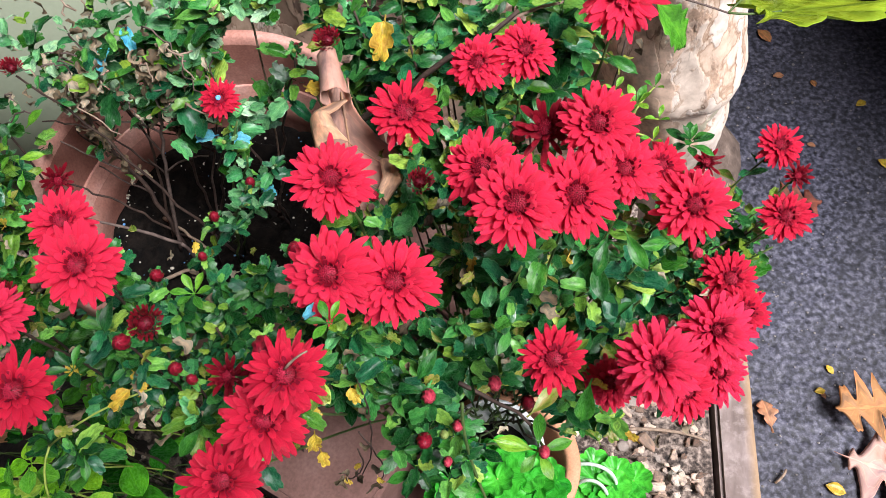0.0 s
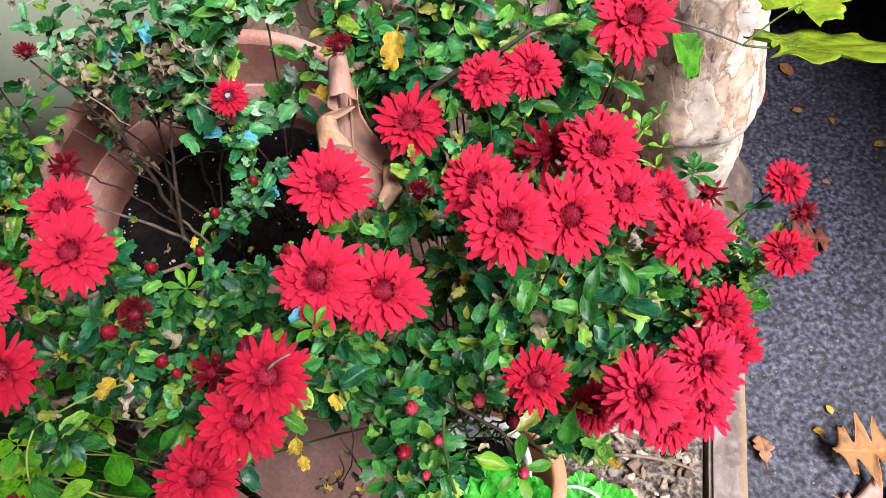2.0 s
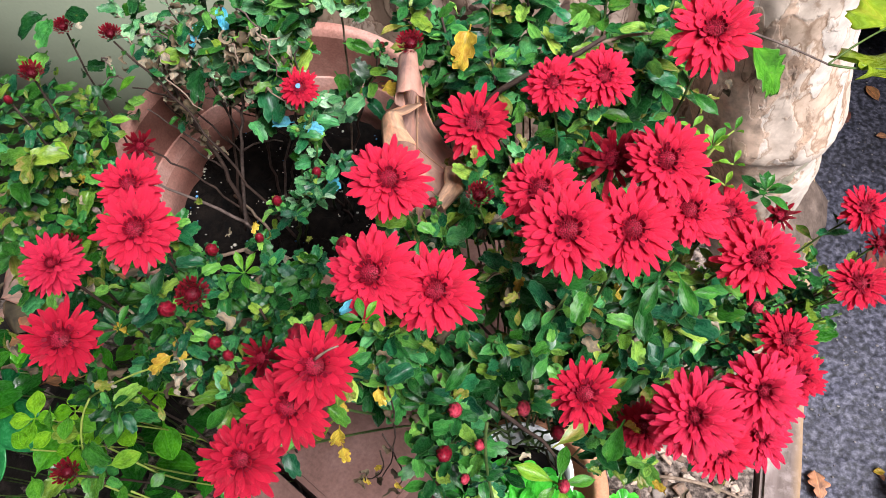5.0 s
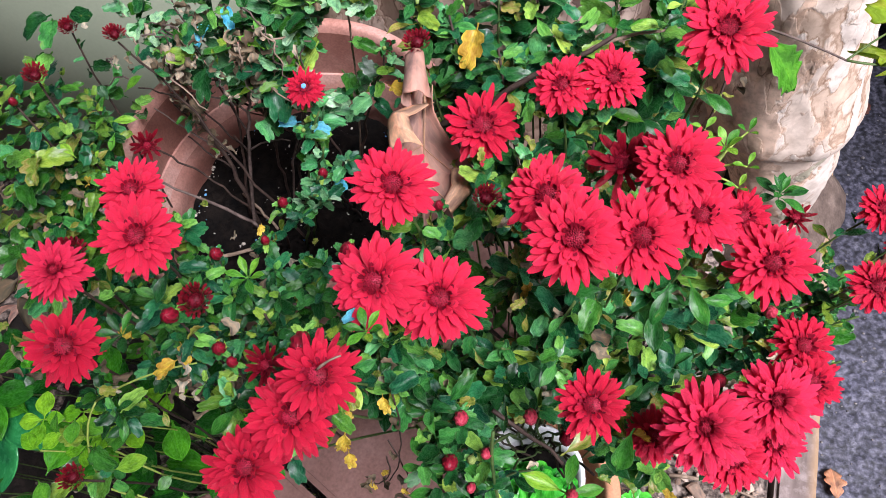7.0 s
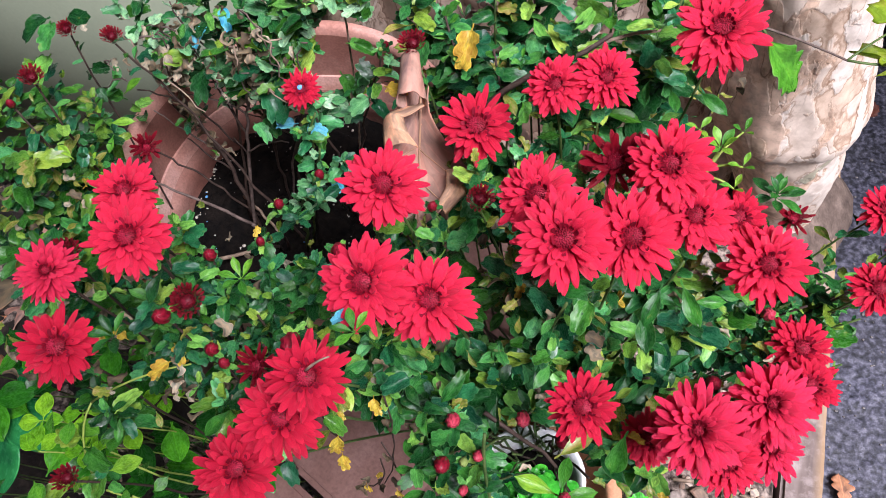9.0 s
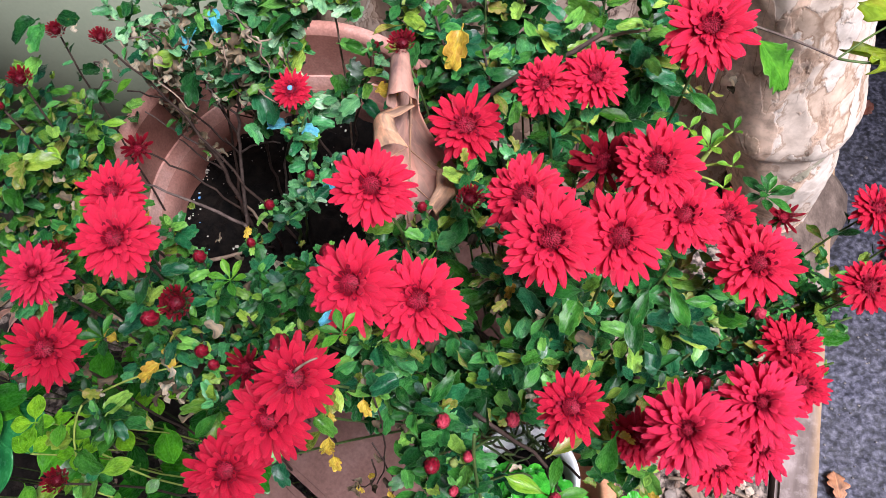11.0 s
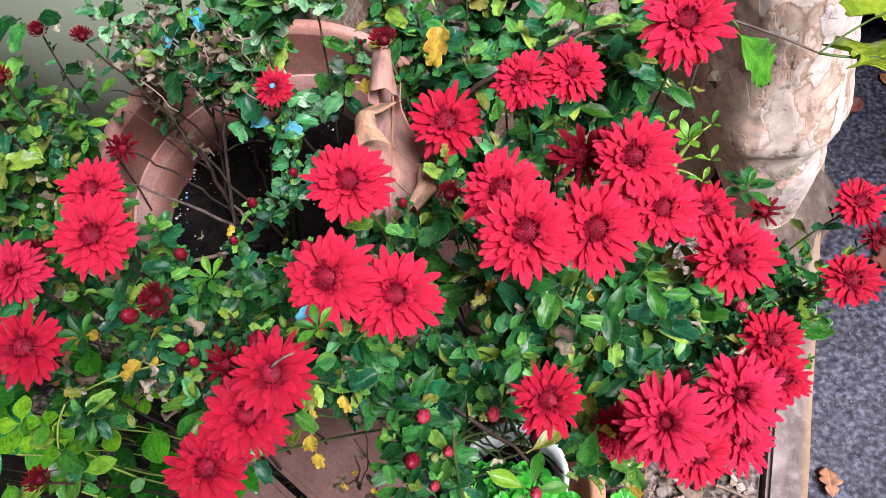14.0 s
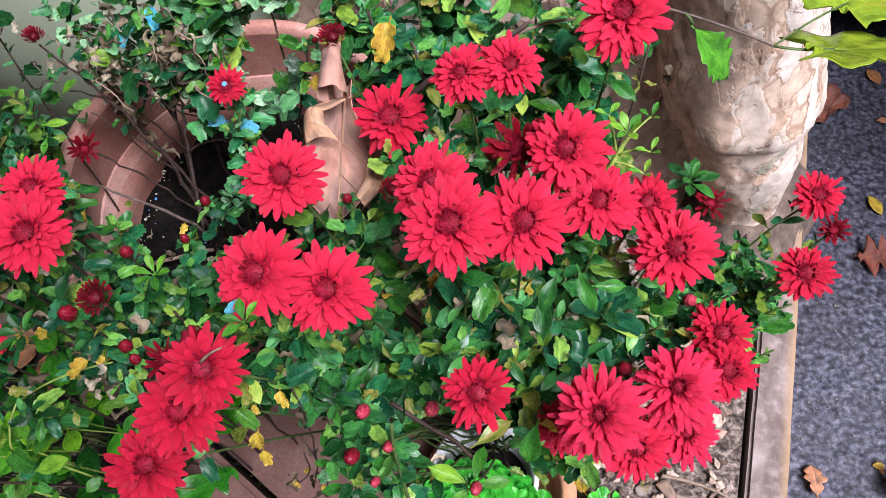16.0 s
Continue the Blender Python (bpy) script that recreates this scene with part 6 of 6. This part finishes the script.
bush.stem(bend((0.010, 0.170, 0.66), (0.062, 0.158, 0.575), (0.006, 0.0, 0.006), 6, 0.002, bush.rng), 0.0014, 0.0009, STEM_BROWN, "woody_stem")
bush.stem(bend((0.012, 0.160, 0.655), (0.030, 0.118, 0.555), (-0.006, 0.004, 0.006), 8), 0.0011, 0.0009, STEM_GREEN)
for plant, cx, cy, rx, ry, n in ((bush, 0.04, 0.25, 0.13, 0.10, 150), (bush, 0.02, 0.44, 0.12, 0.05, 34), (left, -0.26, 0.22, 0.12, 0.08, 70)):
    r = plant.rng
    for i in range(n):
        x, y = cx + rx * r.uniform(-1, 1), cy + ry * r.uniform(-1, 1)
        a = r.uniform(0, 6.28)
        key = ("dead", "dead", "lime", "dead", "faded", "dead", "dead", "faded", "dead", "lime", "yellow")[i % 11]
        plant.leaf(key, (x, y, canopy(x, y) - r.uniform(0.02, 0.07)), (math.cos(a), math.sin(a), r.uniform(-0.9, 0.3)), (r.uniform(-0.6, 0.6), -0.4, 0.8), r.uniform(0.009, 0.016), r.uniform(-1, 1))
bush.open_window((0.034, 0.150, 0.64), (-0.01, 0.30), 0.045, 0.012, 0.15, 0.60)
for x, y, z in ((-0.008, 0.167, 0.640), (-0.022, 0.158, 0.628), (-0.010, 0.146, 0.625), (0.006, 0.155, 0.622), (0.012, 0.142, 0.610), (-0.028, 0.172, 0.640), (-0.018, 0.138, 0.600), (0.000, 0.165, 0.615), (-0.030, 0.148, 0.610), (0.002, 0.134, 0.595)):
    r = bush.rng
    for k in range(9):
        a = k * 2.4 + r.uniform(-0.3, 0.3)
        bush.leaf(("green", "deep", "green", "blue", "deep")[k % 5], (x, y, z - 0.0035 * k), (math.cos(a), math.sin(a), 0.55 - 0.10 * k), (r.uniform(-0.3, 0.3), -0.3, 1), r.uniform(0.013, 0.021), r.uniform(-0.4, 0.4))
bush.open_window((0.044, 0.165, 0.62), (0.007, 0.311), 0.026, 0.013, 0.15, 0.600)
potted.finish()
left.finish()
bush.finish()


# ---- the curled dry leaf caught in the bush ----
dry = tagged(thing("dry_leaf", (-0.06, 0.34, 0.67)), "large curled brown dry leaf caught among the flowers", "leaf")


def crumpled(s):
    s.v = [p + noise.noise_vector(p * 60) * 0.0012 + noise.noise_vector(p * 240) * 0.0004 for p in s.v]
    return s


def leaf_piece(name, s, mat, label):
    ob = part(name, crumpled(s).mesh(name, mat), dry, label)
    ob.modifiers.new("thickness", "SOLIDIFY").thickness = 0.0006


def sides_sheet(left_side, right_side, rise, rows, cols, ripple=0.0):
    """A sheet between two side lines of (x, y, z), bulging upward by rise."""
    s = Sheet()
    pts, uvs = [], []

    def on(line, t):
        k = min(len(line) - 2, int(t * (len(line) - 1)))
        f = t * (len(line) - 1) - k
        f = f * f * (3 - 2 * f)
        return Vector(line[k]).lerp(Vector(line[k + 1]), f)
    for i in range(rows + 1):
        t = i / rows
        a, b = on(left_side, t), on(right_side, t)
        for j in range(cols + 1):
            q = j / cols
            p = a.lerp(b, q)
            p.z += rise(t, q) + ripple * math.sin(9 * t + 7 * q)
            pts.append(p)
            uvs.append((2 * q - 1, t))
    s.grid(pts, uvs, rows + 1, cols + 1)
    return s


roll = Sheet()
pts, uvs = [], []
for i in range(17):
    t = i / 16
    mid = Vector((-0.0875, 0.404, 0.679)).lerp(Vector((-0.0815, 0.372, 0.668)), t)
    for j in range(19):
        a = -2.7 + 5.3 * j / 18
        r = 0.0086 + 0.0016 * t + 0.0010 * math.sin(2 * a + 3 * t) - 0.00030 * j * (1 - t)
        slant = 0.007 * (j / 18 - 0.5) * (t if j > 9 else 1)
        pts.append(mid + Vector((r * math.sin(a), slant + 0.0012 * math.sin(5 * a) * t, r * math.cos(a))))
        uvs.append((2 * j / 18 - 1, t * 0.4))
roll.grid(pts, uvs, 17, 19)
leaf_piece("rolled_tip", roll, LEAF_TAN, "tightly rolled brown leaf tip")
lower = sides_sheet([(-0.092, 0.402, 0.652), (-0.094, 0.378, 0.648), (-0.096, 0.350, 0.648), (-0.094, 0.325, 0.648), (-0.086, 0.300, 0.648), (-0.066, 0.284, 0.646)],
                    [(-0.077, 0.398, 0.652), (-0.072, 0.376, 0.648), (-0.056, 0.358, 0.646), (-0.036, 0.338, 0.642), (-0.037, 0.318, 0.645), (-0.046, 0.300, 0.646)],
                    lambda t, q: -0.0035 * math.sin(math.pi * q) + 0.004 * abs(2 * q - 1) ** 4, 30, 22, 0.0009)
leaf_piece("blade", lower, LEAF_TAN, "dusty pinkish-brown blade with pale veins")
rib_line = bend((-0.0835, 0.395, 0.6475), (-0.060, 0.292, 0.6435), (0.0, 0, -0.0015), 10)
part("midrib", tube(rib_line, [0.0010 - 0.00005 * i for i in range(11)], 6).mesh("midrib", LEAF_PALE), dry, "pale raised midrib")
for k, (a, b) in enumerate((((-0.078, 0.372, 0.6455), (-0.050, 0.350, 0.6450)), ((-0.073, 0.350, 0.6445), (-0.042, 0.330, 0.6435)), ((-0.067, 0.325, 0.6435), (-0.045, 0.308, 0.6450)), ((-0.074, 0.354, 0.6445), (-0.092, 0.334, 0.6470)))):
    part("vein", tube(bend(a, b, (0, 0, -0.0008), 6), [0.0005 - 0.00005 * i for i in range(7)], 5).mesh("vein", LEAF_PALE), dry, "fine pale vein")
flap = sides_sheet([(-0.098, 0.366, 0.660), (-0.0985, 0.356, 0.662), (-0.096, 0.346, 0.662), (-0.092, 0.337, 0.657)],
                   [(-0.072, 0.381, 0.656), (-0.0835, 0.357, 0.668), (-0.077, 0.345, 0.667), (-0.071, 0.343, 0.656)],
                   lambda t, q: 0.0065 * math.sin(math.pi * q) * (0.35 + 0.65 * min(1.0, 2.4 * t)), 18, 12, 0.0005)
leaf_piece("curled_flap", flap, LEAF_PALE, "pale curled flap")
edge = sides_sheet([(-0.049, 0.330, 0.652), (-0.045, 0.316, 0.655), (-0.048, 0.303, 0.652)], [(-0.034, 0.332, 0.645), (-0.034, 0.318, 0.646), (-0.043, 0.299, 0.646)],
                   lambda t, q: 0.004 * math.sin(math.pi * q), 12, 8, 0.0005)
leaf_piece("curled_edge", edge, LEAF_PALE, "pale curled edge")


# ---- undergrowth beside the pot ----
low = Plant("broadleaf_seedling", (-0.40, 0.24, 0), "bright green broad-leaved seedling growing below the flowers", "plant", 51)
for i in range(120):
    r = low.rng
    at = Vector((r.uniform(-0.56, -0.22), r.uniform(0.07, 0.28), r.uniform(0.22, 0.44)))
    a = r.uniform(0, 6.28)
    if i % 3 == 0:
        low.stem(bend((at.x + 0.02, at.y + 0.05, 0.0), at, (0.0, 0.02, 0.02), 5), 0.0009, 0.0007, STEM_GREEN)
    low.leaf("bright" if i % 3 else "broad", at, (math.cos(a), math.sin(a), 0.1), (r.uniform(-0.4, 0.4), r.uniform(-0.5, 0.2), 1), r.uniform(0.028, 0.056))
for x, y, z in ((-0.375, 0.150, 0.47), (-0.350, 0.165, 0.46), (-0.365, 0.125, 0.47), (-0.300, 0.160, 0.47), (-0.340, 0.140, 0.45), (-0.285, 0.195, 0.46)):
    r = low.rng
    turn = r.uniform(0, 6.28)
    low.stem(bend((x + 0.03, y + 0.04, 0.0), (x, y, z), (0.0, 0.02, 0.02), 6), 0.0009, 0.0007, STEM_LIME)
    for k in range(4):
        a = turn + k * 1.571 + r.uniform(-0.2, 0.2)
        low.leaf("clover", (x, y, z), (math.cos(a), math.sin(a), r.uniform(0.0, 0.25)), (0, -0.2, 1), r.uniform(0.018, 0.026))
low.open_window((-0.474, 0.117, 0.30), (-0.705, 0.096), 0.060, 0.022, 0.10, 0.60)
low.finish()
vine = Plant("weedy_vine", (-0.30, 0.10, 0), "thin yellow-green vine scrambling through the chrysanthemum", "plant", 52)
vine.stem(bend((-0.190, 0.180, 0.610), (-0.262, 0.148, 0.585), (0, 0, 0.008), 6), 0.0007, 0.0008, STEM_LIME)
vine.stem(bend((-0.262, 0.148, 0.585), (-0.262, 0.105, 0.540), (-0.006, 0, 0.004), 6), 0.0008, 0.0009, STEM_LIME)
for k, (x, y) in enumerate(((-0.255, 0.125), (-0.245, 0.10), (-0.235, 0.12), (-0.225, 0.10))):
    vine.stem(bend((x - 0.015, y + 0.13, 0.0), (x, y, 0.55), (0.0, -0.03, 0.05), 8), 0.0009, 0.0008, STEM_LIME)
for i in range(24):
    r = vine.rng
    a = r.uniform(0, 6.28)
    vine.leaf("vine", (r.uniform(-0.30, -0.215), r.uniform(0.075, 0.165), r.uniform(0.50, 0.585)), (math.cos(a), math.sin(a), r.uniform(-0.3, 0.4)), (r.uniform(-0.3, 0.3), -0.3, 1), r.uniform(0.013, 0.023), r.uniform(-0.5, 0.5))
vine.finish()
gloss = tagged(thing("glossy_plant", (-0.53, 0.16, 0)), "glossy thick-leaved plant with rounded dark leaves", "plant")
for at, out, s in (((-0.520, 0.190, 0.335), (0.75, -0.55, 0.0), 0.072), ((-0.530, 0.165, 0.32), (0.35, -0.95, 0), 0.075), ((-0.535, 0.20, 0.31), (0.2, 0.9, 0.2), 0.07)):
    part("stem", tube(bend((-0.535, 0.185, 0.0), at, (0.01, 0, 0), 6), 0.002, 6).mesh("stem", STEM_GREEN), gloss)
    lf = part("leaf", blade(oval_half(0.36, 0.5, 0.06), 20, 0.15, 0.25, 0.02, 9).mesh("leaf", LEAF_GLOSSY), gloss, m=frame_of(at, out, (0, -0.2, 1), s))
    lf.modifiers.new("thickness", "SOLIDIFY").thickness = 0.012


# ---- potted geranium in front ----
G = (0.042, 0.230, 0.0)
flowerpot("small_terracotta_pot", G, 0.081, 0.250, 0.017, CLAY_ORANGE, "small orange terracotta pot holding a geranium")
inner = tagged(thing("plastic_pot", (G[0] - 0.014, G[1], 0.08)), "white plastic nursery pot set in the terracotta pot", "flowerpot")
part("pot", lathe([(0.0, 0.0), (0.036, 0.0), (0.043, 0.10), (0.051, 0.178), (0.055, 0.182), (0.055, 0.196), (0.051, 0.197), (0.047, 0.17), (0.040, 0.10), (0.035, 0.01), (0, 0.01)], 48).mesh("pot", WHITE_PLASTIC), inner, m=Matrix.Translation((G[0] - 0.014, G[1] + 0.004, 0.080)))
ger = tagged(thing("geranium", (G[0], G[1], 0.12)), "bright green geranium with scalloped leaves", "plant")
LEAVES_G = [palm(scallop_outline, 5, 54, c, 0.035, 5).mesh("leaf", LEAF_GERANIUM) for c in (0.25, 0.1, 0.4)]
rng = random.Random(61)
for i in range(80):
    a = i * 2.4
    q = math.sqrt((i + 0.5) / 64)
    at = (G[0] - 0.010 + 0.058 * q * math.cos(a), G[1] - 0.030 + 0.032 * q * math.sin(a), 0.315 - 0.06 * q + rng.uniform(-0.02, 0.02))
    if i >= 64:
        at = (G[0] + rng.uniform(0.010, 0.036), G[1] + rng.uniform(-0.050, -0.008), rng.uniform(0.268, 0.300))
    part("leaf_stalk", tube(bend((G[0] + rng.uniform(-0.02, 0.02), G[1] + rng.uniform(-0.02, 0.02), 0.22), at, (0, 0, 0.02), 6), 0.0012, 5).mesh("leaf_stalk", STEM_LIME), ger)
    part("leaf", LEAVES_G[i % 3], ger, m=frame_of(at, (math.cos(a), math.sin(a), 0.1), (0.25 * math.cos(a) + rng.uniform(-0.5, 0.5), 0.25 * math.sin(a) - 0.15 + rng.uniform(-0.4, 0.4), 1), rng.uniform(0.032, 0.048)))
part("soil", lathe([(0.0, 0.152), (0.044, 0.150), (0.040, 0.10), (0.0, 0.10)], 24).mesh("soil", POT_SOIL), inner, m=Matrix.Translation((G[0] - 0.014, G[1] + 0.004, 0.080)))
right = Plant("geranium", (0.20, 0.225, 0), "young geranium with bright scalloped leaves in the mulch", "plant", 62)
for i in range(9):
    a = i * 2.4
    q = math.sqrt((i + 0.5) / 9)
    at = (0.172 + 0.045 * q * math.cos(a), 0.245 + 0.035 * q * math.sin(a), 0.070 - 0.02 * q)
    right.stem(bend((0.172, 0.24, 0.0), at, (0, 0, 0.01), 5), 0.0014, 0.0011, STEM_LIME, "leaf_stalk")
    part("leaf", LEAVES_G[i % 3], right.ob, m=frame_of(at, (math.cos(a), math.sin(a), 0.05), (0, 0, 1), 0.045))
wire = tagged(thing("wire_hoop", (0.15, 0.24, 0)), "bent pale green coated wire plant hoop in the bed", "wire hoop")
for x0, x1, y, high in ((0.120, 0.190, 0.262, 0.105), (0.135, 0.178, 0.245, 0.090)):
    arch = [(x0 + (x1 - x0) * (0.5 - 0.5 * math.cos(math.pi * i / 24)), y + 0.012 * math.sin(math.pi * i / 24) - 0.02 * i / 24, -0.004 + high * math.sin(math.pi * i / 24) ** 0.45) for i in range(25)]
    part("wire", tube(arch, 0.0024, 8).mesh("wire", WIRE), wire)
